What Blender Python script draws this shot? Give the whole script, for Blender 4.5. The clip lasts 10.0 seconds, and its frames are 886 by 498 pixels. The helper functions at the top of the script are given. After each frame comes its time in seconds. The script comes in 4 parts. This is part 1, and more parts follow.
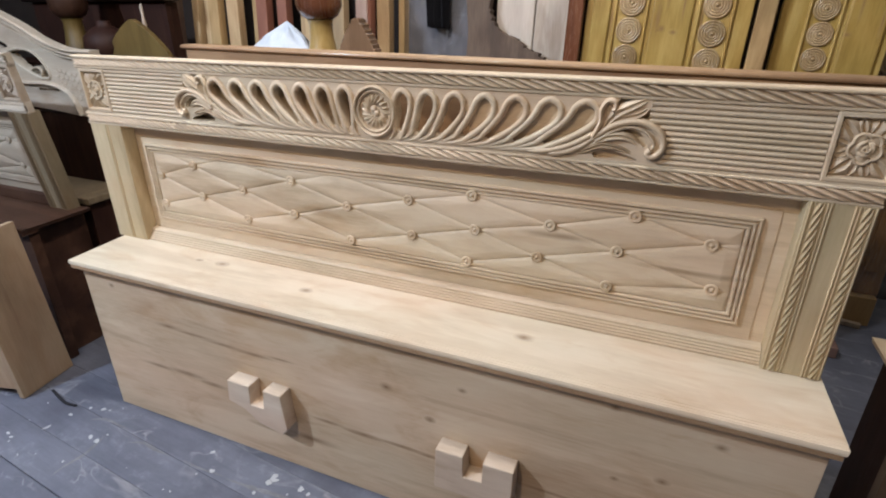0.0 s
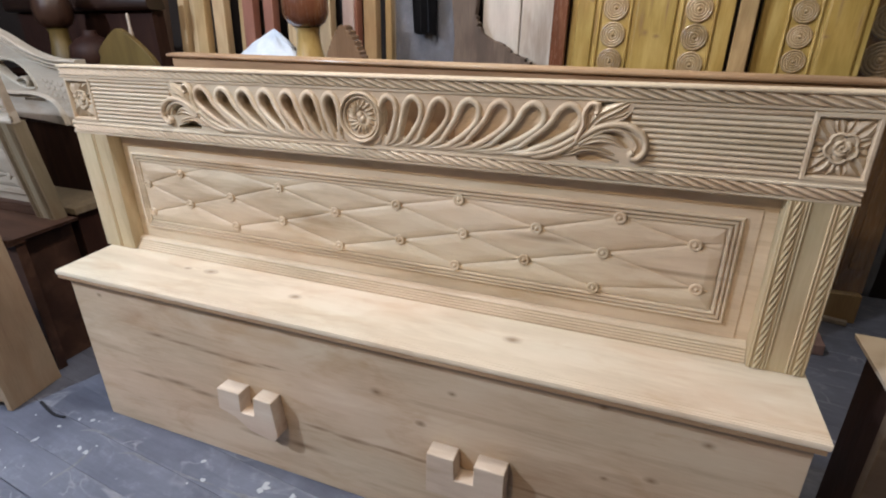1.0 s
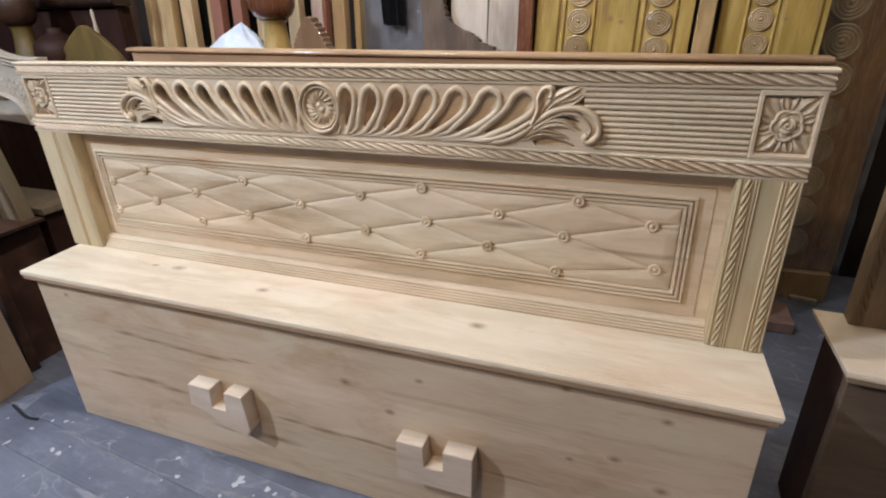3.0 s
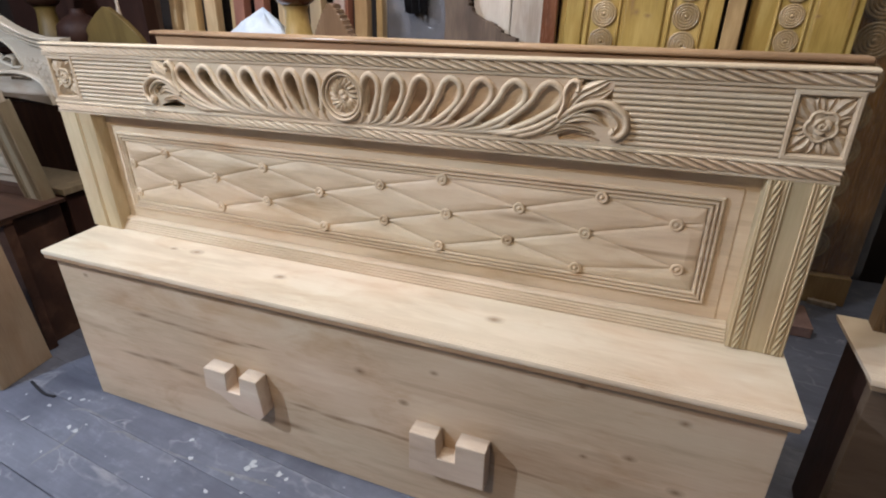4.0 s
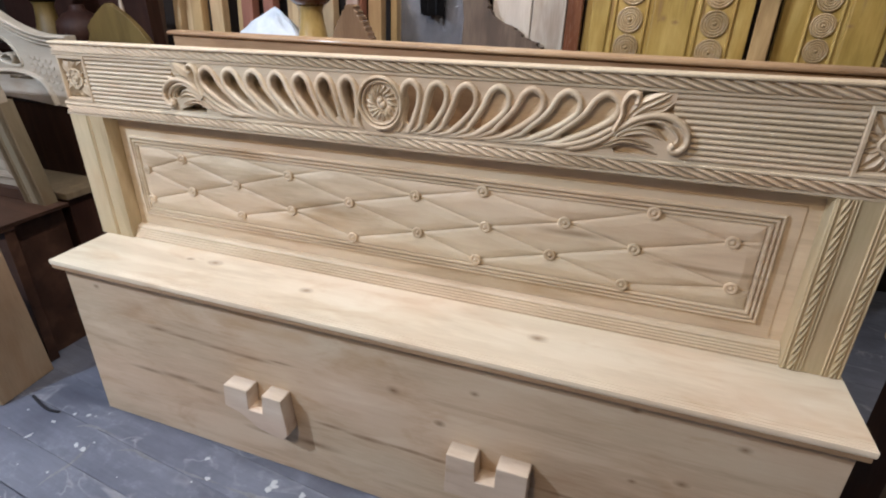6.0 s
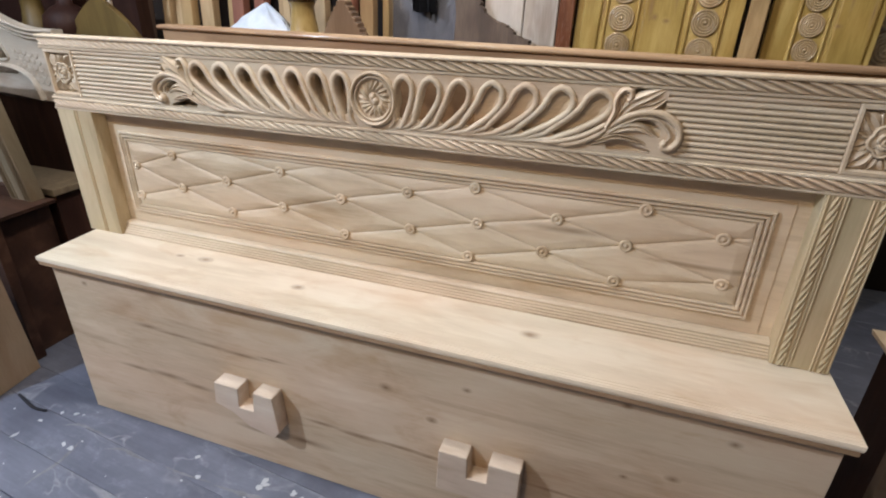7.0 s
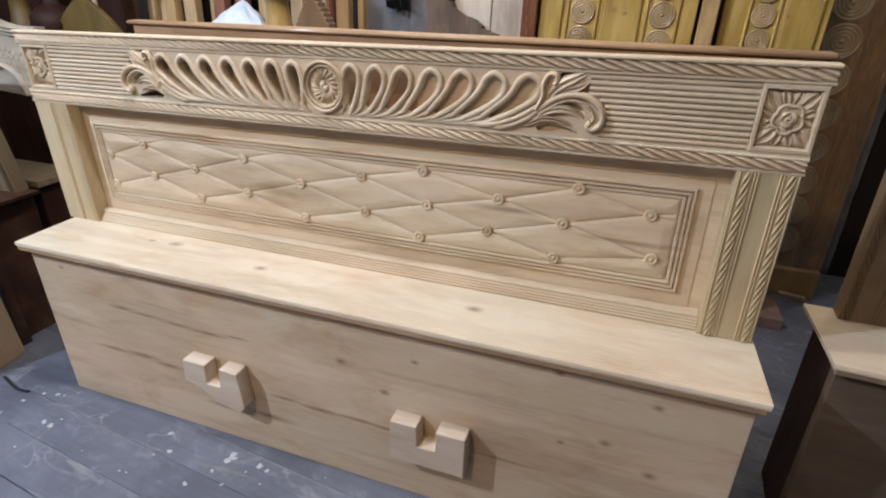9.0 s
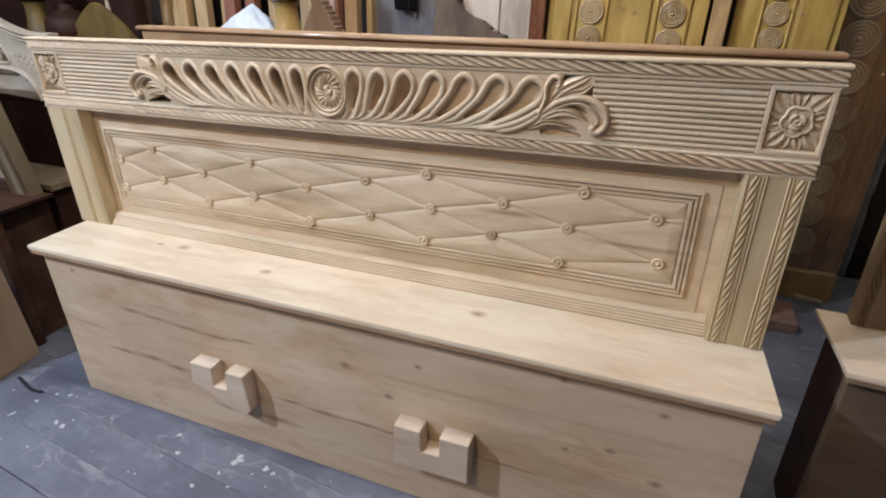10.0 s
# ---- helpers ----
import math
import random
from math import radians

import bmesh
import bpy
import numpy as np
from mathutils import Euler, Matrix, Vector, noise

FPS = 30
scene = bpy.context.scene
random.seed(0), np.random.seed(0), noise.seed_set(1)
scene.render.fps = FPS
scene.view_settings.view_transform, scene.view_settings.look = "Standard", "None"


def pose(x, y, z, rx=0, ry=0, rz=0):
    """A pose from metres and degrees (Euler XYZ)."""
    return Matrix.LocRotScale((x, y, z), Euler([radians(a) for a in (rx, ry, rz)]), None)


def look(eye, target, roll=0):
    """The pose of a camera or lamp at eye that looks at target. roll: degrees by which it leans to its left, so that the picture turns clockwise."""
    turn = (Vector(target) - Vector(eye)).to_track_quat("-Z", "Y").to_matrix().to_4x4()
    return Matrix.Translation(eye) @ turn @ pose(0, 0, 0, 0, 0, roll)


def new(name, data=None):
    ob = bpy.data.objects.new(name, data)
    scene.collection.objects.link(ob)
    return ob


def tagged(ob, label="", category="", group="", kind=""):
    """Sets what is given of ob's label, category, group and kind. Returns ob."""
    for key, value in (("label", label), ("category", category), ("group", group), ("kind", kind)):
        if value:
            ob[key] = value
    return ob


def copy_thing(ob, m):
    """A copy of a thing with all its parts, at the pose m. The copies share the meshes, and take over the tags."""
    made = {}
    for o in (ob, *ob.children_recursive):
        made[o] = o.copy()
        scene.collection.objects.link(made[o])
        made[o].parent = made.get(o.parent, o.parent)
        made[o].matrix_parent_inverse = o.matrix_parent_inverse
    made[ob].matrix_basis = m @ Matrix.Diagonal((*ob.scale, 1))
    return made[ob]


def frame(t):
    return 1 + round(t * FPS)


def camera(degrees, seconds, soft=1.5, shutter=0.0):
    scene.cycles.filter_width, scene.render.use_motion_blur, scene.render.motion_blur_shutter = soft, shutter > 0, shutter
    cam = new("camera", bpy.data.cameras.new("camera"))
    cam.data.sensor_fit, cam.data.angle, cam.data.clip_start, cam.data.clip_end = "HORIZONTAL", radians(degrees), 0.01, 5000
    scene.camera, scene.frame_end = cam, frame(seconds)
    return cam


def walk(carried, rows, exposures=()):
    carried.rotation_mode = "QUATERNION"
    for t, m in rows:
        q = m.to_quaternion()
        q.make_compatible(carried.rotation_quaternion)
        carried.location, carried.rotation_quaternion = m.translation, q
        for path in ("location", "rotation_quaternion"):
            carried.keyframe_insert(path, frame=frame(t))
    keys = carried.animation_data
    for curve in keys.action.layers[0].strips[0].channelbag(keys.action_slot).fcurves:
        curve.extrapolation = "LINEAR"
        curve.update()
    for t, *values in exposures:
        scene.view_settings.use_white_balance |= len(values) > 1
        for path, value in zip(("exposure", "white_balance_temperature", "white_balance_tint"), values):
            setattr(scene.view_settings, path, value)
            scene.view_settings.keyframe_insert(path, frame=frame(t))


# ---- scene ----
cam = camera(79.3, 10.0, soft=2.0)
PATH = [
    (0, (0.6065, -0.8777, 1.1846), (-0.1016, 0.8034, 0.3645), -0.06),
    (0.5, (0.6096, -0.8801, 1.1858), (-0.1010, 0.8051, 0.3763), -0.11),
    (1, (0.6197, -0.8797, 1.1847), (-0.0665, 0.8189, 0.3822), -0.59),
    (1.5, (0.6466, -0.8762, 1.1838), (0.0043, 0.8388, 0.3800), -1.42),
    (2, (0.6674, -0.8732, 1.1803), (0.0320, 0.8450, 0.3777), -1.89),
    (2.5, (0.6784, -0.8686, 1.1733), (0.0419, 0.8467, 0.3655), -1.95),
    (4, (0.6567, -0.8678, 1.1731), (-0.0210, 0.8092, 0.3196), -0.43),
    (4.5, (0.6297, -0.8681, 1.1752), (-0.0494, 0.8078, 0.3207), -0.15),
    (5, (0.5859, -0.8609, 1.1805), (-0.0902, 0.8163, 0.3261), 0.05),
    (5.5, (0.5318, -0.8552, 1.1820), (-0.1249, 0.8306, 0.3296), 0.26),
    (7, (0.5217, -0.8569, 1.1766), (-0.0756, 0.8479, 0.3182), 1.10),
    (7.5, (0.5583, -0.8742, 1.1723), (-0.0425, 0.8303, 0.3159), 1.09),
    (8, (0.5964, -0.8791, 1.1702), (-0.0062, 0.8244, 0.3128), 1.07),
    (8.5, (0.6361, -0.8762, 1.1689), (0.0291, 0.8252, 0.3106), 0.82),
    (9, (0.6667, -0.8864, 1.1627), (0.0537, 0.8131, 0.3049), 0.55),
    (9.5, (0.6875, -0.8881, 1.1582), (0.0376, 0.7982, 0.3014), 0.04),
    (10, (0.6851, -0.8680, 1.1685), (0.0226, 0.8126, 0.3101), -0.17),
]
walk(cam, [(t, look(eye, target, roll)) for t, eye, target, roll in PATH])

# ---------------------------------------------------------------- light
world = bpy.data.worlds.new("world")
scene.world = world
world.use_nodes = True
world.node_tree.nodes["Background"].inputs[0].default_value = (0.60, 0.40, 0.26, 1)
world.node_tree.nodes["Background"].inputs[1].default_value = 0.04


def lamp(name, place, watts, radius, colour):
    data = bpy.data.lights.new(name, "POINT")
    data.energy, data.shadow_soft_size, data.color = watts, radius, colour
    ob = new(name, data)
    ob.location = place
    return ob


lamp("workshop_bulb", (-1.85, -1.50, 2.46), 200, 0.035, (0.82, 0.97, 1.22))
# Four unseen fill lamps, added to brighten the front, ledge, back and doors.
lamp("ceiling_lamp", (-0.05, -1.75, 2.25), 47, 0.06, (1.23, 0.97, 0.69))
lamp("overhead_lamp", (-0.12, -0.06, 2.44), 62, 0.05, (0.98, 0.97, 1.00))
lamp("back_lamp", (-0.10, 0.70, 2.44), 19, 0.06, (1.04, 0.97, 0.92))
lamp("side_lamp", (1.42, 0.95, 2.38), 13, 0.06, (1.06, 0.96, 0.82))

# ---------------------------------------------------------------- materials


class Nodes:
    """Short hand for building a node material."""

    def __init__(self, name):
        self.mat = bpy.data.materials.new(name)
        self.mat.use_nodes = True
        self.tree = self.mat.node_tree
        self.bsdf = self.tree.nodes["Principled BSDF"]

    def add(self, kind, **values):
        node = self.tree.nodes.new(kind)
        for key, value in values.items():
            if key == "operation":
                node.operation = value
            else:
                node.inputs[key].default_value = value
        return node

    def link(self, a, b):
        self.tree.links.new(a, b)

    def math(self, op, a, b=None, clamp=False):
        node = self.tree.nodes.new("ShaderNodeMath")
        node.operation, node.use_clamp = op, clamp
        for i, v in enumerate((a, b)):
            if v is None:
                continue
            if isinstance(v, (int, float)):
                node.inputs[i].default_value = v
            else:
                self.link(v, node.inputs[i])
        return node.outputs[0]

    def coords(self, scale, shift=None):
        tc = self.add("ShaderNodeTexCoord")
        mp = self.add("ShaderNodeMapping")
        mp.inputs["Scale"].default_value = scale
        self.link(tc.outputs["Object"], mp.inputs["Vector"])
        return mp.outputs[0]

    def noise(self, vec, scale=1.0, detail=4.0, rough=0.55, distort=0.0, w=None):
        n = self.tree.nodes.new("ShaderNodeTexNoise")
        n.noise_dimensions = "4D"
        n.inputs["Scale"].default_value, n.inputs["Detail"].default_value = scale, detail
        n.inputs["Roughness"].default_value, n.inputs["Distortion"].default_value = rough, distort
        self.link(vec, n.inputs["Vector"])
        if w is None:
            info = self.tree.nodes.new("ShaderNodeObjectInfo")
            w = self.math("MULTIPLY", info.outputs["Random"], 30.0)
        self.link(w, n.inputs["W"])
        return n.outputs[0]

    def ramp(self, fac, stops):
        r = self.tree.nodes.new("ShaderNodeValToRGB")
        el = r.color_ramp.elements
        while len(el) < len(stops):
            el.new(0.5)
        for e, (p, c) in zip(el, stops):
            e.position, e.color = p, (*c, 1) if len(c) == 3 else c
        self.link(fac, r.inputs[0])
        return r.outputs[0]

    def mix(self, fac, a, b, blend="MIX"):
        m = self.tree.nodes.new("ShaderNodeMix")
        m.data_type, m.blend_type = "RGBA", blend
        for sock, v in ((m.inputs[0], fac), (m.inputs[6], a), (m.inputs[7], b)):
            if isinstance(v, (int, float)):
                sock.default_value = v
            elif isinstance(v, tuple):
                sock.default_value = (*v, 1)
            else:
                self.link(v, sock)
        return m.outputs[2]

    def bump(self, height, strength, dist):
        b = self.tree.nodes.new("ShaderNodeBump")
        b.inputs["Strength"].default_value, b.inputs["Distance"].default_value = strength, dist
        self.link(height, b.inputs["Height"])
        self.link(b.outputs[0], self.bsdf.inputs["Normal"])


def wood(name, dark, mid, light, along="x", rough=0.55, coat=0.0, knots=(), streaks=(), figure=1.0, bump=0.25, spec=0.5, stains=0.55):
    """Sawn wood: long fibres, growth lines, blotches, with knots (x, y, z, r) and dark streaks (x, y, z, length, height)."""
    n = Nodes(name)
    stretch = {"x": (1, 9, 9), "z": (9, 9, 1), "y": (9, 1, 9)}[along]
    base = n.coords(tuple(s * 1.0 for s in stretch))
    tc = n.add("ShaderNodeTexCoord")
    mask = None
    for kx, ky, kz, kr, kh in [(*k, k[3] * 0.62) for k in knots] + list(streaks):
        sub = n.add("ShaderNodeVectorMath", operation="SUBTRACT")
        n.link(tc.outputs["Object"], sub.inputs[0])
        sub.inputs[1].default_value = (kx, ky, kz)
        mul = n.add("ShaderNodeVectorMath", operation="MULTIPLY")
        n.link(sub.outputs[0], mul.inputs[0])
        mul.inputs[1].default_value = (1 / kr, 1 / kh, 1 / kh)
        ln = n.add("ShaderNodeVectorMath", operation="LENGTH")
        n.link(mul.outputs[0], ln.inputs[0])
        m = n.math("SUBTRACT", 1.0, n.math("MULTIPLY", ln.outputs["Value"], 0.8), clamp=True)
        mask = m if mask is None else n.math("MAXIMUM", mask, m)
    vec = base
    if mask is not None:
        off = n.add("ShaderNodeCombineXYZ")
        push = n.math("MULTIPLY", mask, 0.7)
        for i in range(3):
            n.link(push, off.inputs[i])
        ad = n.add("ShaderNodeVectorMath", operation="ADD")
        n.link(base, ad.inputs[0])
        n.link(off.outputs[0], ad.inputs[1])
        vec = ad.outputs[0]
    broad = n.noise(vec, 1.3, 5.0, 0.6, 0.5)
    rings = n.math("SINE", n.math("MULTIPLY", broad, 34.0 * figure))
    fine = n.noise(n.coords(tuple(s * 9.0 for s in stretch)), 2.4, 3.0, 0.6)
    fibre = n.noise(n.coords(tuple(s * s * 2.2 + 4 for s in stretch)), 3.0, 2.0, 0.5)
    blotch = n.noise(n.coords(tuple(1.5 if q == 1 else 4.2 for q in stretch)), 1.6, 3.0, 0.5, 0.6)
    v = n.math("ADD", n.math("MULTIPLY", broad, 0.85), n.math("MULTIPLY", rings, 0.035))
    v = n.math("ADD", v, n.math("MULTIPLY", n.math("SUBTRACT", fine, 0.5), 0.20))
    v = n.math("ADD", v, n.math("MULTIPLY", n.math("SUBTRACT", fibre, 0.5), 0.22))
    v = n.math("ADD", v, n.math("MULTIPLY", n.math("SUBTRACT", blotch, 0.5), 0.75))
    col = n.ramp(v, [(0.14, dark), (0.42, mid), (0.70, light)])
    hue = n.noise(n.coords((1.1, 3.2, 3.2)), 1.5, 2.0, 0.5)
    tint = n.ramp(hue, [(0.34, (1.035, 0.985, 0.94)), (0.64, (0.975, 1.0, 0.972))])
    col = n.mix(1.0, col, tint, "MULTIPLY")
    stain = n.noise(n.coords(tuple(2.6 if q == 1 else 7.5 for q in stretch)), 1.5, 4.0, 0.6, 0.8)
    amount = n.math("MULTIPLY", n.math("SUBTRACT", stain, 0.53), 5.0, clamp=True)
    col = n.mix(n.math("MULTIPLY", amount, stains), col, n.mix(1.0, col, (0.80, 0.68, 0.56), "MULTIPLY"))
    if mask is not None:
        deep = (0.22, 0.125, 0.06)
        fac = n.math("MULTIPLY", n.math("POWER", mask, 1.5), n.math("ADD", 0.55, n.math("MULTIPLY", fine, 0.8)), clamp=True)
        col = n.mix(fac, col, deep)
    n.link(col, n.bsdf.inputs["Base Color"])
    r = n.math("ADD", rough - 0.1, n.math("MULTIPLY", fine, 0.22))
    n.link(r, n.bsdf.inputs["Roughness"])
    n.bsdf.inputs["Coat Weight"].default_value = coat
    n.bsdf.inputs["Specular IOR Level"].default_value = spec
    n.bsdf.inputs["Coat Roughness"].default_value = 0.12
    h = n.math("ADD", n.math("MULTIPLY", fibre, 0.6), n.math("MULTIPLY", fine, 0.6))
    n.bump(h, bump, 0.0012)
    return n.mat


def plain(name, colour, rough=0.5, metal=0.0, spread=0.25, size=18.0, bump=0.1, transmission=0.0):
    n = Nodes(name)
    a = n.noise(n.coords((size, size, size)), 1.0, 5.0, 0.6)
    b = n.noise(n.coords((size / 6, size / 6, size / 6)), 1.0, 3.0, 0.5)
    v = n.math("MULTIPLY", n.math("ADD", a, b), 0.5)
    lo, hi = tuple(c * (1 - spread) for c in colour), tuple(min(1, c * (1 + spread)) for c in colour)
    n.link(n.ramp(v, [(0.3, lo), (0.7, hi)]), n.bsdf.inputs["Base Color"])
    n.link(n.math("ADD", rough - 0.06, n.math("MULTIPLY", a, 0.12)), n.bsdf.inputs["Roughness"])
    n.bsdf.inputs["Metallic"].default_value = metal
    n.bsdf.inputs["Transmission Weight"].default_value = transmission
    n.bump(a, bump, 0.002)
    return n.mat


PALE = ((0.385, 0.295, 0.20), (0.56, 0.455, 0.335), (0.66, 0.56, 0.435))
FRONT_KNOTS = [(0.086, 0.010, 0.388, 0.020), (0.199, 0.010, 0.328, 0.017), (0.278, 0.010, 0.437, 0.013), (0.597, 0.010, 0.496, 0.014), (0.789, 0.010, 0.466, 0.016),
               (0.705, 0.010, 0.345, 0.015), (0.801, 0.010, 0.289, 0.018), (-0.808, 0.010, 0.476, 0.016), (0.616, 0.010, 0.317, 0.011), (0.140, 0.010, 0.508, 0.018)]
FRONT_STREAKS = [(-0.610, 0.010, 0.385, 0.060, 0.0090), (-0.520, 0.010, 0.380, 0.100, 0.0055), (-0.412, 0.010, 0.374, 0.090, 0.0065), (-0.315, 0.010, 0.371, 0.090, 0.0075), (-0.225, 0.010, 0.379, 0.050, 0.0045),
                 (-0.690, 0.010, 0.227, 0.075, 0.0080), (-0.580, 0.010, 0.231, 0.085, 0.0100), (-0.480, 0.010, 0.220, 0.070, 0.0090), (-0.095, 0.010, 0.219, 0.060, 0.0070), (0.010, 0.010, 0.214, 0.075, 0.0085),
                 (0.120, 0.010, 0.216, 0.080, 0.0060), (0.195, 0.010, 0.213, 0.050, 0.0060), (0.490, 0.010, 0.220, 0.080, 0.0055), (-0.150, 0.010, 0.140, 0.090, 0.0120), (-0.290, 0.010, 0.128, 0.080, 0.0100)]
LEDGE_KNOTS = [(-0.500, 0.138, 0.545, 0.024), (-0.580, 0.132, 0.545, 0.014), (-0.187, 0.100, 0.545, 0.020), (0.385, 0.105, 0.545, 0.022)]
wood_front = wood("pale_front_wood", (0.43, 0.30, 0.19), (0.62, 0.485, 0.345), (0.71, 0.60, 0.46), knots=FRONT_KNOTS, streaks=FRONT_STREAKS, stains=0.95)
wood_ledge = wood("pale_ledge_wood", (0.53, 0.43, 0.315), (0.69, 0.595, 0.47), (0.77, 0.69, 0.575), knots=LEDGE_KNOTS, rough=0.5, stains=0.75)
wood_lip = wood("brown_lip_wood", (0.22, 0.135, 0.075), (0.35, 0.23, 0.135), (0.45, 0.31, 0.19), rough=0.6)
wood_pale = wood("pale_carved_wood", *PALE, rough=0.55)
wood_pale_z = wood("pale_post_wood", (0.34, 0.255, 0.15), (0.49, 0.395, 0.25), (0.60, 0.50, 0.335), along="z", rough=0.55)
PANEL_STREAKS = [(0.70, 0.212, 0.715, 0.13, 0.0070), (0.42, 0.212, 0.752, 0.10, 0.0090)]
wood_panel = wood("pale_panel_wood", (0.45, 0.335, 0.22), (0.65, 0.52, 0.375), (0.74, 0.62, 0.475), figure=1.3, streaks=PANEL_STREAKS, stains=0.8)
wood_brown = wood("polished_brown_wood", (0.19, 0.105, 0.055), (0.37, 0.235, 0.135), (0.51, 0.355, 0.22), rough=0.5, coat=0.05, figure=1.5)
wood_raw = wood("raw_pinkish_block_wood", (0.50, 0.385, 0.285), (0.66, 0.55, 0.45), (0.76, 0.67, 0.57), rough=0.6)
# Tan wood darkened for the shade on the left posts and crest ledge.
wood_olive_shaded = wood("shaded_olive_tan_wood", (0.105, 0.078, 0.047), (0.175, 0.135, 0.085), (0.25, 0.20, 0.135), along="z", rough=0.6)
# Head of the right bed: pale wood darkened to hold its dim light.
wood_dim = wood("dimmed_brown_wood", (0.11, 0.075, 0.045), (0.20, 0.145, 0.095), (0.30, 0.225, 0.15), along="z", rough=0.55)
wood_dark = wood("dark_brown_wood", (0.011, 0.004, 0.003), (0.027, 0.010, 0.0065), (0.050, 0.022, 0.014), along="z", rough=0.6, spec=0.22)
wood_walnut = wood("walnut_wood", (0.024, 0.010, 0.006), (0.050, 0.023, 0.014), (0.088, 0.045, 0.029), rough=0.5, coat=0.0, spec=0.3)
wood_tan = wood("dull_chest_wood", (0.24, 0.16, 0.10), (0.37, 0.265, 0.175), (0.47, 0.355, 0.25), along="z", rough=0.6)
# Chest front of the right bed, darkened for the shadow it stands in.
wood_dim_front = wood("dimmed_front_wood", (0.08, 0.054, 0.036), (0.135, 0.097, 0.067), (0.195, 0.145, 0.104), rough=0.6)
wood_grey = wood("grey_unfinished_wood", (0.24, 0.20, 0.155), (0.36, 0.31, 0.25), (0.46, 0.405, 0.34), rough=0.65)
DOOR_KNOTS = [(0.035, -0.01, 1.11, 0.016), (0.03, -0.01, 1.27, 0.012), (-0.19, -0.01, 1.22, 0.014), (0.225, -0.01, 1.16, 0.014)]
DOOR_STREAKS = [(-0.02, -0.01, 1.15, 0.008, 0.05), (0.055, -0.01, 1.20, 0.006, 0.07), (0.005, -0.01, 1.24, 0.006, 0.06), (-0.17, -0.01, 1.14, 0.006, 0.07), (0.115, -0.01, 1.15, 0.006, 0.06), (-0.21, -0.01, 1.26, 0.006, 0.07), (-0.005, -0.01, 1.12, 0.014, 0.012)]
wood_door = wood("ochre_door_wood", (0.17, 0.10, 0.022), (0.39, 0.265, 0.075), (0.54, 0.40, 0.15), along="z", rough=0.32, coat=0.45, knots=DOOR_KNOTS, streaks=DOOR_STREAKS)
# Ochre door wood browned down, so the far door's shade is coloured in.
wood_door_shaded = wood("varnished_shaded_door_wood", (0.13, 0.058, 0.019), (0.25, 0.125, 0.040), (0.36, 0.195, 0.070), along="z", rough=0.25, coat=0.8)
wood_yellow = wood("yellow_turned_wood", (0.26, 0.16, 0.05), (0.42, 0.28, 0.10), (0.55, 0.40, 0.18), along="z", rough=0.3, coat=0.5)
wood_turned = wood("red_brown_turned_wood", (0.06, 0.022, 0.012), (0.15, 0.055, 0.028), (0.25, 0.11, 0.055), along="z", rough=0.25, coat=0.8)
# Darkened copy of the turned wood, with the corner's shade in its colour.
wood_turned_shaded = wood("shaded_turned_wood", (0.015, 0.006, 0.004), (0.036, 0.016, 0.010), (0.066, 0.032, 0.020), along="z", rough=0.4, coat=0.15, spec=0.3)
PLANKS = [wood("plank_wood_%s" % tag, *cols, along="z", rough=0.6) for tag, cols in (
    ("tan", ((0.27, 0.17, 0.085), (0.47, 0.33, 0.18), (0.62, 0.47, 0.29))),
    ("ochre", ((0.22, 0.13, 0.05), (0.40, 0.27, 0.125), (0.54, 0.39, 0.20))),
    ("red", ((0.14, 0.055, 0.035), (0.25, 0.10, 0.065), (0.36, 0.17, 0.11))),
    ("pink", ((0.26, 0.15, 0.11), (0.40, 0.26, 0.20), (0.52, 0.37, 0.30))),
    ("umber", ((0.05, 0.03, 0.02), (0.10, 0.06, 0.04), (0.16, 0.10, 0.065))),
    ("ash", ((0.25, 0.19, 0.14), (0.43, 0.36, 0.29), (0.56, 0.49, 0.41))))]
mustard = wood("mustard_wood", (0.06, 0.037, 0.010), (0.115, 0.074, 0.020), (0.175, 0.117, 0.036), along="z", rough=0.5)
cloth_black = plain("black_cloth", (0.012, 0.012, 0.016), 0.9, spread=0.5)
metal_grey = plain("grey_metal", (0.30, 0.30, 0.32), 0.4, 0.7, spread=0.2)
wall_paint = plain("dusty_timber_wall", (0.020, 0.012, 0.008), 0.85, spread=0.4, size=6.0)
ceiling_tin = plain("dull_tin_sheet", (0.28, 0.27, 0.26), 0.7, spread=0.2, size=5.0)


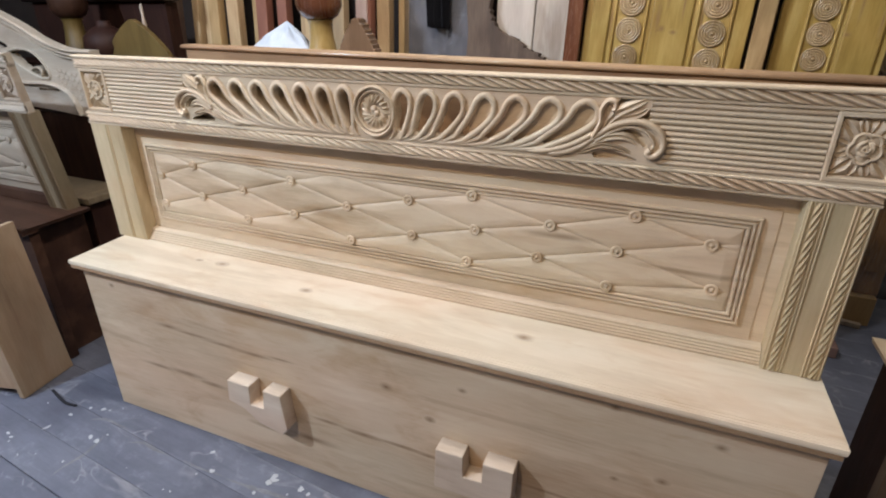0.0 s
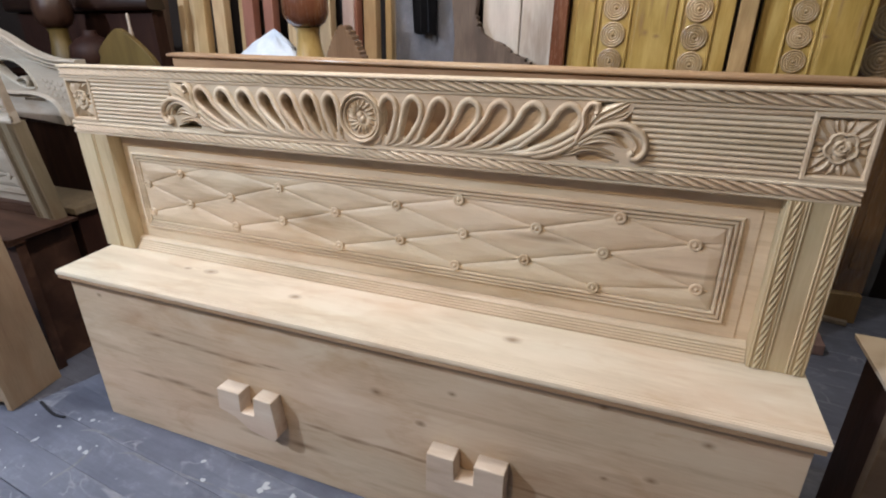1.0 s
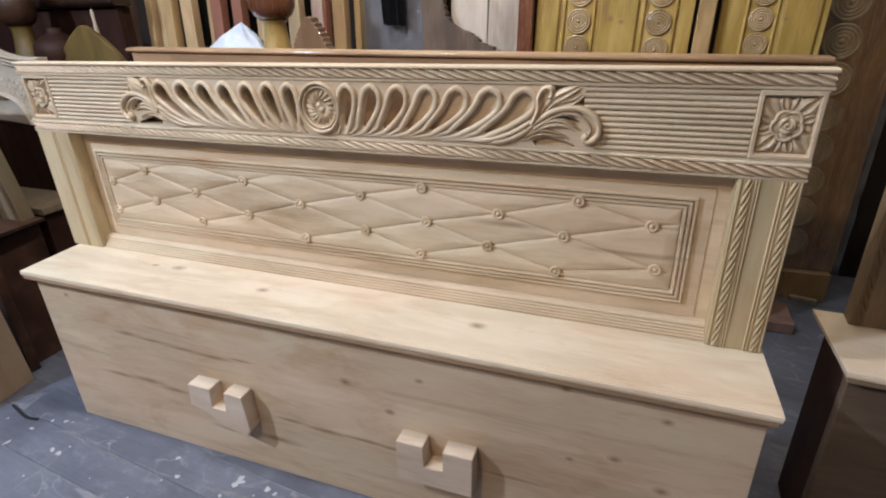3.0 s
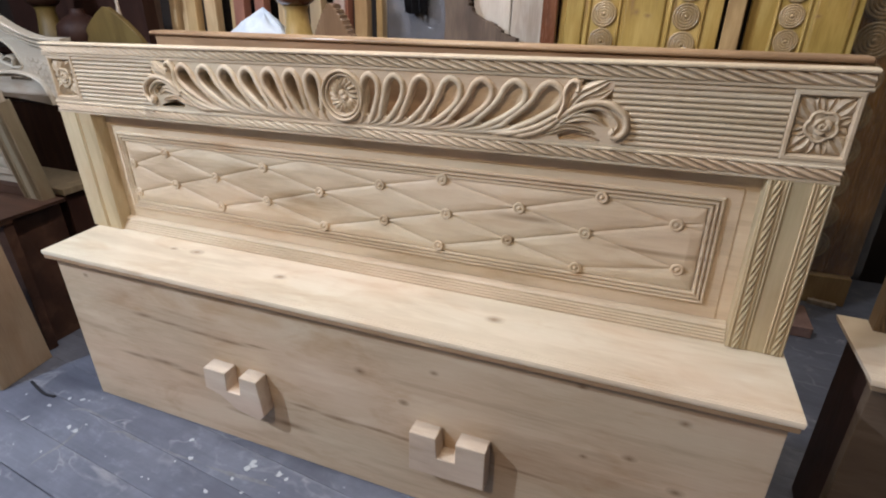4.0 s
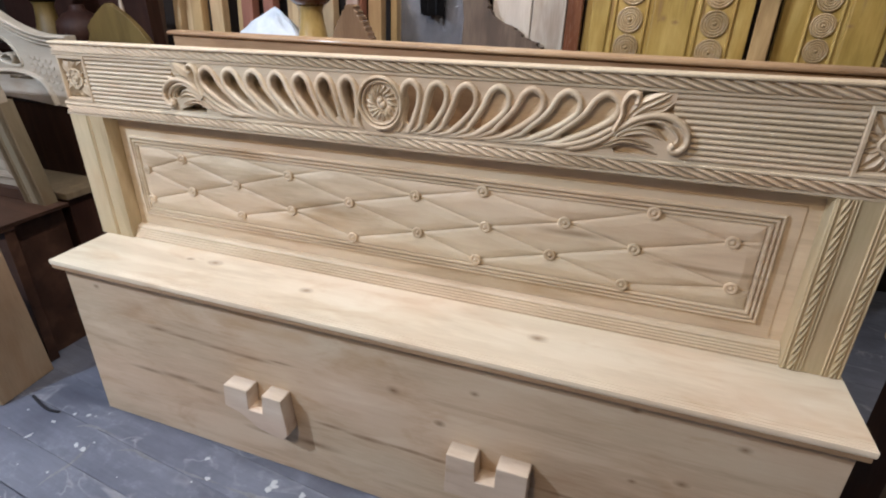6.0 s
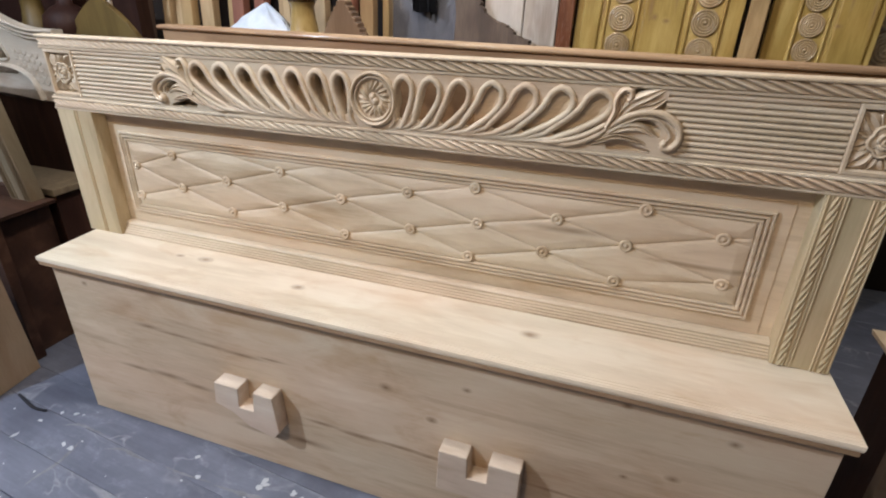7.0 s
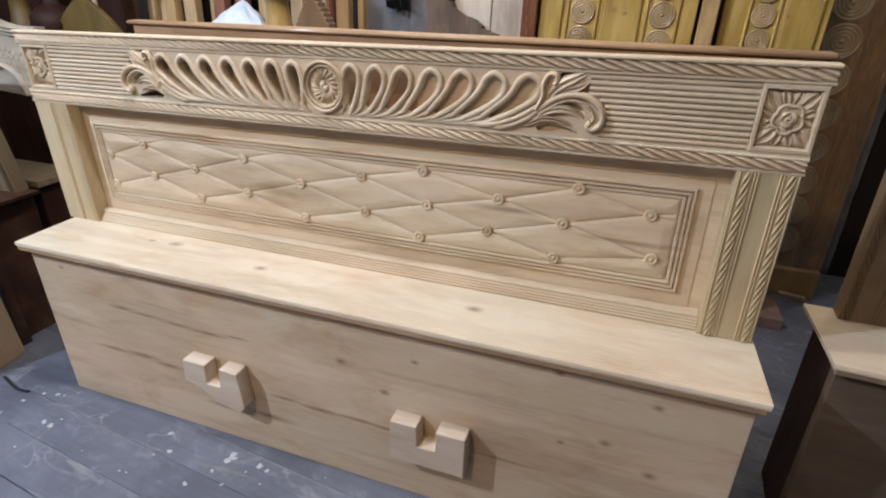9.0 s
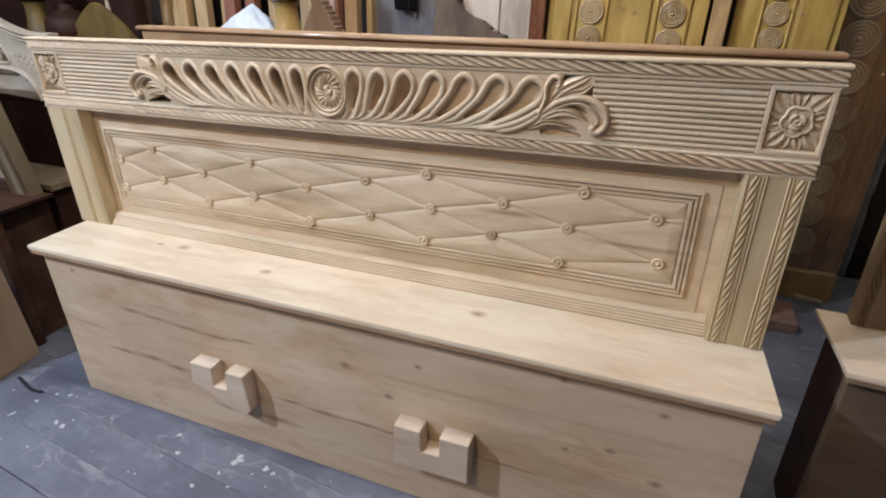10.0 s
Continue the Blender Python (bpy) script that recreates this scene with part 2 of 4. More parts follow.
def floor_material():
    n = Nodes("blue_grey_floor_board")
    grain = n.noise(n.coords((3, 40, 40)), 2.0, 5.0, 0.6)
    stain = n.noise(n.coords((2.6, 3.4, 3)), 1.2, 5.0, 0.65, 0.4)
    dust = n.noise(n.coords((16, 26, 30)), 1.0, 6.0, 0.75)
    v = n.math("ADD", n.math("MULTIPLY", grain, 0.22), n.math("MULTIPLY", stain, 0.88))
    col = n.ramp(v, [(0.28, (0.062, 0.066, 0.088)), (0.52, (0.120, 0.130, 0.168)), (0.78, (0.20, 0.215, 0.265))])
    chalk = n.ramp(n.math("MULTIPLY", dust, n.math("ADD", stain, 0.5)), [(0.56, (0, 0, 0)), (0.80, (1, 1, 1))])
    col = n.mix(n.math("MULTIPLY", chalk, 0.7), col, (0.27, 0.29, 0.335))
    sep = n.add("ShaderNodeSeparateXYZ")
    n.link(n.coords((1, 1, 1)), sep.inputs[0])
    smear = n.noise(n.coords((5, 14, 5)), 1.0, 4.0, 0.65, 0.8)
    edge = n.math("MULTIPLY", n.math("SUBTRACT", n.math("ABSOLUTE", sep.outputs[1]), 0.0485), 75.0, clamp=True)
    worn = n.math("MULTIPLY", edge, n.math("MULTIPLY", n.math("SUBTRACT", smear, 0.50), 4.0, clamp=True))
    vein = n.noise(n.coords((2.2, 3.4, 2.2)), 1.3, 3.0, 0.5, 1.4)
    scratch = n.math("SUBTRACT", 1.0, n.math("MULTIPLY", n.math("ABSOLUTE", n.math("SUBTRACT", vein, 0.53)), 55.0), clamp=True)
    scratch = n.math("MULTIPLY", scratch, n.math("MULTIPLY", n.math("SUBTRACT", smear, 0.46), 4.0, clamp=True))
    col = n.mix(n.math("MULTIPLY", n.math("MAXIMUM", worn, scratch), 0.70), col, (0.40, 0.41, 0.43))
    n.link(col, n.bsdf.inputs["Base Color"])
    n.link(n.math("ADD", 0.42, n.math("MULTIPLY", stain, 0.3)), n.bsdf.inputs["Roughness"])
    n.bump(n.math("ADD", grain, n.math("MULTIPLY", dust, 0.6)), 0.35, 0.002)
    return n.mat


floor_wood = floor_material()
paint_white = plain("dried_white_paint", (0.50, 0.52, 0.54), 0.6, spread=0.15, size=60.0)


def bag_material():
    n = Nodes("pale_plastic_bag")
    v = n.noise(n.coords((14, 14, 14)), 1.0, 4.0, 0.6)
    n.link(n.ramp(v, [(0.3, (0.48, 0.55, 0.64)), (0.7, (0.74, 0.79, 0.85))]), n.bsdf.inputs["Base Color"])
    n.bsdf.inputs["Roughness"].default_value = 0.35
    n.bump(v, 0.4, 0.01)
    return n.mat


bag_plastic = bag_material()


def wrap_material():
    n = Nodes("clear_plastic_wrap")
    n.bsdf.inputs["Base Color"].default_value = (0.55, 0.54, 0.53, 1)
    n.bsdf.inputs["Alpha"].default_value = 0.16
    n.bsdf.inputs["Roughness"].default_value = 0.16
    n.bsdf.inputs["Coat Weight"].default_value = 1.0
    n.bsdf.inputs["Coat Roughness"].default_value = 0.14
    v = n.noise(n.coords((16, 16, 8)), 1.0, 3.0, 0.6, 0.6)
    n.bump(v, 0.8, 0.02)
    n.link(n.bsdf.inputs["Normal"].links[0].from_socket, n.bsdf.inputs["Coat Normal"])
    return n.mat


plastic_wrap = wrap_material()

# ---------------------------------------------------------------- mesh helpers
from mathutils.geometry import tessellate_polygon



def thing(name, place, label, category, group="", kind=""):
    ob = new(name)
    ob.empty_display_size = 0.05
    ob.location = place
    return tagged(ob, label, category, group, kind)


def link_mesh(name, bm, material, parent=None, label="", smooth=None):
    me = bpy.data.meshes.new(name)
    bmesh.ops.recalc_face_normals(bm, faces=bm.faces[:])
    bm.to_mesh(me)
    bm.free()
    me.materials.append(material)
    if smooth is not None:
        for p in me.polygons:
            p.use_smooth = True
        me.set_sharp_from_angle(angle=radians(smooth))
    ob = new(name, me)
    if parent is not None:
        ob.parent = parent
    return tagged(ob, label)


def part(name, bm, material, parent, label="", smooth=None):
    return link_mesh(name, bm, material, parent, label, smooth)


def box(x0, x1, y0, y1, z0, z1, bevel=0.002, bm=None):
    own = bmesh.new()
    bmesh.ops.create_cube(own, size=1.0, matrix=Matrix.LocRotScale(((x0 + x1) / 2, (y0 + y1) / 2, (z0 + z1) / 2), None, (abs(x1 - x0), abs(y1 - y0), abs(z1 - z0))))
    if bevel:
        bmesh.ops.bevel(own, geom=own.edges[:], offset=bevel, segments=2, affect="EDGES", profile=0.5)
    if bm is None:
        return own
    merge(bm, own)
    return bm


def merge(bm, other):
    me = bpy.data.meshes.new("tmp")
    other.to_mesh(me)
    other.free()
    bm.from_mesh(me)
    bpy.data.meshes.remove(me)


def prism(outline, axis, a, b, bevel=0.0):
    """Closed outline of 2D points, extruded along an axis. For x: (y, z); for y: (x, z); for z: (x, y)."""
    put = {"x": lambda p, t: (t, p[0], p[1]), "y": lambda p, t: (p[0], t, p[1]), "z": lambda p, t: (p[0], p[1], t)}[axis]
    bm = bmesh.new()
    lo = [bm.verts.new(put(p, a)) for p in outline]
    hi = [bm.verts.new(put(p, b)) for p in outline]
    n = len(outline)
    bm.faces.new(lo)
    bm.faces.new(hi[::-1])
    for i in range(n):
        bm.faces.new((lo[i], lo[(i + 1) % n], hi[(i + 1) % n], hi[i]))
    if bevel:
        bmesh.ops.recalc_face_normals(bm, faces=bm.faces[:])
        bmesh.ops.bevel(bm, geom=bm.edges[:], offset=bevel, segments=1, affect="EDGES")
    return bm


def spline(points, steps=8):
    """A smooth line through 2D points."""
    pts = [Vector(p) for p in points]
    pts = [2 * pts[0] - pts[1]] + pts + [2 * pts[-1] - pts[-2]]
    out = []
    for i in range(1, len(pts) - 2):
        a, b, c, d = pts[i - 1:i + 3]
        for k in range(steps):
            t = k / steps
            out.append(0.5 * (2 * b + (c - a) * t + (2 * a - 5 * b + 4 * c - d) * t * t + (3 * b - a - 3 * c + d) * t ** 3))
    out.append(pts[-2])
    return out


ROUND = [(-1, 0), (-0.86, -0.55), (-0.5, -0.88), (0, -1), (0.5, -0.88), (0.86, -0.55), (1, 0)]


def ribbon(bm, line, half, front, base, back, taper=None, closed=False):
    """A carved strip along a line in the (x, z) plane: rounded towards the front (low y), straight sides to the back."""
    n = len(line)
    rings = []
    for i, p in enumerate(line):
        a, b = (line[(i - 1) % n], line[(i + 1) % n]) if closed else (line[max(i - 1, 0)], line[min(i + 1, n - 1)])
        t = (Vector(b) - Vector(a)).normalized()
        side = Vector((-t[1], t[0]))
        f = taper(i / (n - 1)) if taper else 1.0
        ring = [(p[0] + side[0] * half * f * u, base + (base - front) * f * v, p[1] + side[1] * half * f * u) for u, v in ROUND]
        ring += [(p[0] + side[0] * half * f, back, p[1] + side[1] * half * f), (p[0] - side[0] * half * f, back, p[1] - side[1] * half * f)]
        rings.append([bm.verts.new(q) for q in ring])
    m = len(rings[0])
    for i in range(n if closed else n - 1):
        r, s = rings[i], rings[(i + 1) % n]
        for k in range(m):
            bm.faces.new((r[k], r[(k + 1) % m], s[(k + 1) % m], s[k]))
    if not closed:
        bm.faces.new(rings[0])
        bm.faces.new(rings[-1][::-1])
    return bm


def leaf(bm, line, width, base, height, groove=0.35):
    """A carved leaf along a line in the (x, z) plane, swelling in the middle, with a vein along it."""
    n = len(line)
    rows = []
    for i, p in enumerate(line):
        a, b = line[max(i - 1, 0)], line[min(i + 1, n - 1)]
        t = (Vector(b) - Vector(a)).normalized()
        side = Vector((-t[1], t[0]))
        f = max(0.04, math.sin(math.pi * (0.06 + 0.92 * i / (n - 1))) ** 0.75)
        row = []
        for u in (-1, -0.8, -0.4, 0, 0.4, 0.8, 1):
            h = height * f * (0 if abs(u) == 1 else (0.62 if abs(u) == 0.8 else (1.0 if u else 1 - groove)))
            row.append(bm.verts.new((p[0] + side[0] * width * f * u, base - h, p[1] + side[1] * width * f * u)))
        rows.append(row)
    for r, s in zip(rows, rows[1:]):
        for k in range(6):
            bm.faces.new((r[k], r[k + 1], s[k + 1], s[k]))
    return bm


def dome(bm, x, y, z, r, h, segments=14, rings=4):
    """A rounded button that faces the front."""
    top = bm.verts.new((x, y - h, z))
    prev = None
    for j in range(1, rings + 1):
        a = j / rings * math.pi / 2
        ring = [bm.verts.new((x + r * math.sin(a) * math.cos(q), y - h * math.cos(a), z + r * math.sin(a) * math.sin(q))) for q in (2 * math.pi * k / segments for k in range(segments))]
        for k in range(segments):
            if prev is None:
                bm.faces.new((top, ring[k], ring[(k + 1) % segments]))
            else:
                bm.faces.new((prev[k], ring[k], ring[(k + 1) % segments], prev[(k + 1) % segments]))
        prev = ring
    return bm


def circle(x, z, r, n=28, start=0.0, turn=2 * math.pi):
    return [Vector((x + r * math.cos(start + turn * k / n), z + r * math.sin(start + turn * k / n))) for k in range(n)]


def rope(axis, a, b, at, y, r, pitch, hand=1, twist=3.0):
    """A twisted rope moulding, half sunk in its ground. Along x at height `at`, or along z at x = `at`."""
    bm = bmesh.new()
    n = max(8, int(abs(b - a) / pitch * 26))
    rows = []
    phase = 0.0
    for i in range(n + 1):
        t = a + (b - a) * i / n
        near = min(1.0, max(0.0, (t + 0.9) / 0.9)) if axis == "x" else 1.0
        phase += math.pi * (b - a) / n / (pitch * (0.70 + 0.30 * near))
        row = []
        for k in range(15):
            u = -1 + k / 7
            wave = abs(math.sin(phase + hand * u * twist))
            out = r * (0.02 + 1.0 * wave ** 0.9) * max(0.0, 1 - abs(u) ** 4) ** 0.5
            row.append(bm.verts.new((t, y - out, at + r * u) if axis == "x" else (at + r * u, y - out, t)))
        rows.append(row)
    for p, q in zip(rows, rows[1:]):
        for k in range(14):
            bm.faces.new((p[k], p[k + 1], q[k + 1], q[k]))
    return bm


def frame_moulding(x0, x1, z0, z1, profile):
    """A mitred frame round a rectangle: profile of (inset, y)."""
    bm = bmesh.new()
    rings = []
    for inset, y in profile:
        rings.append([bm.verts.new(p) for p in ((x0 + inset, y, z0 + inset), (x1 - inset, y, z0 + inset), (x1 - inset, y, z1 - inset), (x0 + inset, y, z1 - inset))])
    for r, s in zip(rings, rings[1:]):
        for k in range(4):
            bm.faces.new((r[k], r[(k + 1) % 4], s[(k + 1) % 4], s[k]))
    return bm


def lathe(profile, segments=28, bm=None, x=0.0, y=0.0):
    bm = bm or bmesh.new()
    rings = [[bm.verts.new((x + r * math.cos(2 * math.pi * k / segments), y + r * math.sin(2 * math.pi * k / segments), z)) for k in range(segments)] for r, z in profile]
    for r, s in zip(rings, rings[1:]):
        for k in range(segments):
            bm.faces.new((r[k], r[(k + 1) % segments], s[(k + 1) % segments], s[k]))
    bm.faces.new(rings[0][::-1])
    bm.faces.new(rings[-1])
    return bm


# ---------------------------------------------------------------- shell of the workshop
shell = []
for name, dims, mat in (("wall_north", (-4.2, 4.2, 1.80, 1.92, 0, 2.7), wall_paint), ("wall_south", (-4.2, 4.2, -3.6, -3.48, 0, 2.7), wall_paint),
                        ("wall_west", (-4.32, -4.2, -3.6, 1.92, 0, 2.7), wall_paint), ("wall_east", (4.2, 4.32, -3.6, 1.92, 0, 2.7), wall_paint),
                        ("ceiling", (-4.32, 4.32, -3.6, 1.92, 2.7, 2.8), ceiling_tin), ("floor", (-4.32, 4.32, -3.6, 1.92, -0.12, -0.022), wood_dark)):
    ob = link_mesh(name, box(*dims, bevel=0), mat)
    tagged(ob, {"ceiling": "dull tin sheet ceiling of a dim workshop", "floor": "dark joists under blue-grey floor boards"}.get(name, "dusty dark timber workshop wall"), name.split("_")[0], kind="structure")
    shell.append(ob)
floor_base = shell[-1]

# ---------------------------------------------------------------- the carved bed head
YF = 0.180      # front of posts and rail
YP = 0.222      # ground of the recessed panel
LZ = 0.545      # top of the ledge above the bed's own zero
DROP = 0.020   # the floor above that zero
LOBES = [(0.075, 0.010), (0.134, 0.032), (0.196, 0.050), (0.262, 0.066), (0.328, 0.082), (0.396, 0.096), (0.465, 0.108)]


def lobe_line(xt, d, i):
    w = 0.0205 + 0.0008 * i
    return spline([(xt - d * 0.75 - 0.013, 0.966), (xt - w - 0.12 * d, 1.010), (xt - 0.72 * w, 1.038), (xt + 0.1 * w, 1.0485), (xt + 0.88 * w, 1.035),
                   (xt + 0.92 * w - 0.05 * d, 1.010), (xt + 0.60 * w - 0.36 * d, 0.982), (xt - 0.78 * d + 0.006, 0.958)], 6)


def frieze_x(s, x):
    """The frieze is carved a little tighter on one side, and off the middle."""
    return x - 0.010 if s > 0 else -(0.965 * x + 0.009)


def pierced_plate(outer, holes, front, back):
    """A board in the (x, z) plane with openings cut through it."""
    loops = [outer] + holes
    tris = tessellate_polygon([[Vector((x, z, 0)) for x, z in loop] for loop in loops])
    bm = bmesh.new()
    pts = [p for loop in loops for p in loop]
    fr = [bm.verts.new((x, front, z)) for x, z in pts]
    bk = [bm.verts.new((x, back, z)) for x, z in pts]
    for t in tris:
        if len(set(t)) == 3:
            bm.faces.new([fr[i] for i in t])
            bm.faces.new([bk[i] for i in reversed(t)])
    start = 0
    for loop in loops:
        n = len(loop)
        for k in range(n):
            a, b = start + k, start + (k + 1) % n
            bm.faces.new((fr[a], fr[b], bk[b], bk[a]))
        start += n
    return bm


def frieze_plate(s):
    """The ground of the pierced frieze on one side of the middle, with its openings cut through."""
    outer = [(frieze_x(s, x), z) for x, z in ((0.0075 * s + 0.0005, 0.945), (0.604, 0.945), (0.616, 0.962), (0.617, 0.992), (0.604, 1.012), (0.568, 1.026), (0.582, 1.044), (0.583, 1.058), (0.0075 * s + 0.0005, 1.058))]
    holes = []
    for i, (xt, d) in enumerate(LOBES):
        line = lobe_line(xt, d, i)
        holes.append([(frieze_x(s, p[0]), p[1]) for p in line[1:-1]])
    for loop in (((0.5235, 1.036), (0.545, 1.050), (0.562, 1.0565), (0.5245, 1.0565)), ((0.530, 1.001), (0.547, 1.005), (0.566, 1.001), (0.582, 0.990), (0.585, 0.979), (0.577, 0.976), (0.556, 0.992)),
                 ((0.485, 0.957), (0.510, 0.967), (0.540, 0.961), (0.568, 0.953), (0.565, 0.9485), (0.490, 0.9485))):
        holes.append([(frieze_x(s, x), z) for x, z in loop])
    return pierced_plate(outer, holes, 0.1825, 0.222 if s < 0 else 0.194)


def acanthus(s, rail):
    """The scroll and leaves that end the frieze."""
    M = lambda pts: spline([(frieze_x(s, x), z) for x, z in pts], 6)
    put = lambda name, bm: part(name, bm, wood_pale, rail, smooth=50)
    put("end_scroll", ribbon(bmesh.new(), M([(0.438, 0.949), (0.480, 0.981), (0.514, 1.007), (0.544, 1.018), (0.574, 1.018), (0.597, 1.007), (0.610, 0.992), (0.611, 0.975), (0.601, 0.963), (0.590, 0.961), (0.586, 0.967), (0.591, 0.972)]), 0.0062, 0.170, 0.181, 0.212, taper=lambda t: min(1.0, 0.12 + 5 * t)))
    put("end_scroll", ribbon(bmesh.new(), M([(0.490, 0.980), (0.520, 1.000), (0.547, 1.0095), (0.570, 1.0065), (0.588, 0.995), (0.596, 0.982), (0.592, 0.973)]), 0.0044, 0.173, 0.183, 0.212, taper=lambda t: 1 - 0.35 * t))
    for pts, w, base, h in (([(0.497, 0.998), (0.522, 1.029), (0.550, 1.045), (0.581, 1.060)], 0.0125, 0.188, 0.016), ([(0.506, 1.004), (0.535, 1.023), (0.562, 1.031), (0.583, 1.046)], 0.0100, 0.188, 0.014),
                            ([(0.450, 0.955), (0.490, 0.980), (0.526, 0.992), (0.553, 0.988), (0.581, 0.970)], 0.0098, 0.190, 0.018), ([(0.445, 0.951), (0.475, 0.963), (0.503, 0.974), (0.540, 0.969), (0.573, 0.957)], 0.0074, 0.190, 0.017),
                            ([(0.508, 1.000), (0.516, 1.020), (0.520, 1.042), (0.508, 1.050), (0.498, 1.040)], 0.0075, 0.189, 0.014), ([(0.486, 0.990), (0.500, 1.008), (0.504, 1.026), (0.500, 1.042)], 0.0075, 0.189, 0.013)):
        put("acanthus_leaf", leaf(bmesh.new(), M(pts), w, base, h))
    for pts in ([(0.350, 0.950), (0.400, 0.9555), (0.440, 0.968), (0.470, 0.984), (0.492, 1.000)], [(0.392, 0.9485), (0.430, 0.9545), (0.460, 0.967), (0.486, 0.984)]):
        put("scroll_strand", ribbon(bmesh.new(), M(pts), 0.0055, 0.1735, 0.181, 0.1965, taper=lambda t: min(1.0, 0.2 + 5 * t, 0.2 + 5 * (1 - t))))
    put("end_scroll", ribbon(bmesh.new(), M([(0.484, 0.988), (0.495, 1.014), (0.495, 1.036), (0.505, 1.052), (0.518, 1.051), (0.520, 1.040), (0.515, 1.036)]), 0.0050, 0.170, 0.182, 0.212))


def rosette_wheel():
    bm = bmesh.new()
    cx, cz = -0.003, 1.003
    dome(bm, cx, 0.1885, cz, 0.055, 0.003, 32, 3)
    ribbon(bm, circle(cx, cz, 0.0498, 44), 0.0042, 0.1705, 0.1790, 0.206, closed=True)
    ribbon(bm, circle(cx, cz, 0.0418, 40), 0.0032, 0.1745, 0.1810, 0.206, closed=True)
    return bm


def rosette_petals(rail):
    cx, cz = -0.003, 1.003
    for k in range(18):
        a = 2 * math.pi * k / 18
        line = spline([(cx + r * math.cos(a - q), cz + r * math.sin(a - q)) for r, q in ((0.0115, 0.0), (0.0200, 0.26), (0.0290, 0.42), (0.0385, 0.48))], 4)
        part("rosette_petal", leaf(bmesh.new(), line, 0.0056, 0.1865, 0.0095, groove=-0.25), wood_pale, rail, smooth=50)
    bm = bmesh.new()
    dome(bm, cx, 0.186, cz, 0.0125, 0.006, 18, 3)
    for sx, sz in ((-0.0030, 0.0042), (0.0036, -0.0040)):
        dome(bm, cx + sx, 0.1835, cz + sz, 0.0085, 0.0085, 16, 4)
    return bm


def rose_tile(x0, x1, z0, z1):
    """A square tile with a carved rose among leaves."""
    bm = bmesh.new()
    box(x0, x1, 0.193, 0.206, z0, z1, 0.001, bm)
    cx, cz, h = (x0 + x1) / 2, (z0 + z1) / 2, (x1 - x0) / 2
    def bent(a, stops):
        return spline([(cx + r * h * math.cos(a + q), cz + 1.08 * r * h * math.sin(a + q)) for r, q in stops], 6)
    for k in range(4):
        a = math.pi / 4 + k * math.pi / 2
        leaf(bm, bent(a, ((0.42, 0.06), (0.85, 0.04), (1.31, 0.0))), 0.0168, 0.1932, 0.0105, 0.75)
        for off in (-0.27, 0.27):
            leaf(bm, bent(a + math.pi / 4, ((0.46, off * 0.8), (0.74, off * 1.15), (1.02, off * 1.05))), 0.0118, 0.1932, 0.0085, 0.75)
    for k in range(5):
        a = 2 * math.pi * k / 5 + 0.85
        arc = [(cx + 0.38 * h * math.cos(a + q), cz + 0.38 * h * math.sin(a + q)) for q in [-0.58 + 1.16 * m / 14 for m in range(15)]]
        ribbon(bm, arc, 0.0100, 0.1852 - 0.0008 * (k % 2), 0.1880, 0.20, taper=lambda t: 0.12 + 0.88 * math.sin(math.pi * t) ** 0.6)
        arc = [(cx + (0.40 + 0.15 * math.cos(1.9 * q)) * h * math.cos(a + q), cz + (0.40 + 0.15 * math.cos(1.9 * q)) * h * math.sin(a + q)) for q in [-0.62 + 1.24 * m / 14 for m in range(15)]]
        ribbon(bm, arc, 0.0027, 0.1822, 0.1860, 0.20)
    dome(bm, cx, 0.1880, cz, 0.0155, 0.0050, 22, 4)
    for k in range(3):
        a = 2 * math.pi * k / 3 + 0.35
        arc = [(cx + 0.24 * h * math.cos(a + q), cz + 0.24 * h * math.sin(a + q)) for q in [-0.92 + 1.84 * m / 12 for m in range(13)]]
        ribbon(bm, arc, 0.0036, 0.1800, 0.1846, 0.20, taper=lambda t: 0.25 + 0.75 * math.sin(math.pi * t) ** 0.6)
    whorl = [(cx + (0.0015 + 0.0052 * m / 16) * math.cos(0.42 * m), cz + (0.0015 + 0.0052 * m / 16) * math.sin(0.42 * m)) for m in range(17)]
    ribbon(bm, whorl, 0.0020, 0.1798, 0.1830, 0.20)
    return bm


BUTTONS = [[(-0.758, 0.7565), (-0.762, 0.6685)], [(-0.624, 0.7985), (-0.607, 0.7095)], [(-0.454, 0.7475), (-0.450, 0.6625)], [(-0.286, 0.7935), (-0.287, 0.7005)],
           [(-0.117, 0.7465), (-0.113, 0.6545)], [(0.058, 0.7865), (0.064, 0.6965)], [(0.219, 0.8185), (0.228, 0.7365), (0.209, 0.6515)],
           [(0.401, 0.7735), (0.377, 0.6935)], [(0.572, 0.8195), (0.546, 0.7365), (0.534, 0.6515)], [(0.720, 0.7805), (0.737, 0.6845)]]
PX0, PX1, PZ0, PZ1 = -0.776, 0.770, 0.640, 0.8205


def pillow_height(x, z, creases):
    """How far the quilted carving stands out, from the distance to the nearest crease and button."""
    best = np.full(x.shape, 9.0)
    for (ax, az), (bx, bz) in creases:
        dx, dz = bx - ax, bz - az
        t = np.clip(((x - ax) * dx + (z - az) * dz) / (dx * dx + dz * dz), 0, 1)
        best = np.minimum(best, np.hypot(x - ax - t * dx, z - az - t * dz))
    return 0.0068 * np.clip(best / 0.020, 0, 1) ** 0.45 - 0.0012 * np.exp(-(best / 0.0024) ** 2)


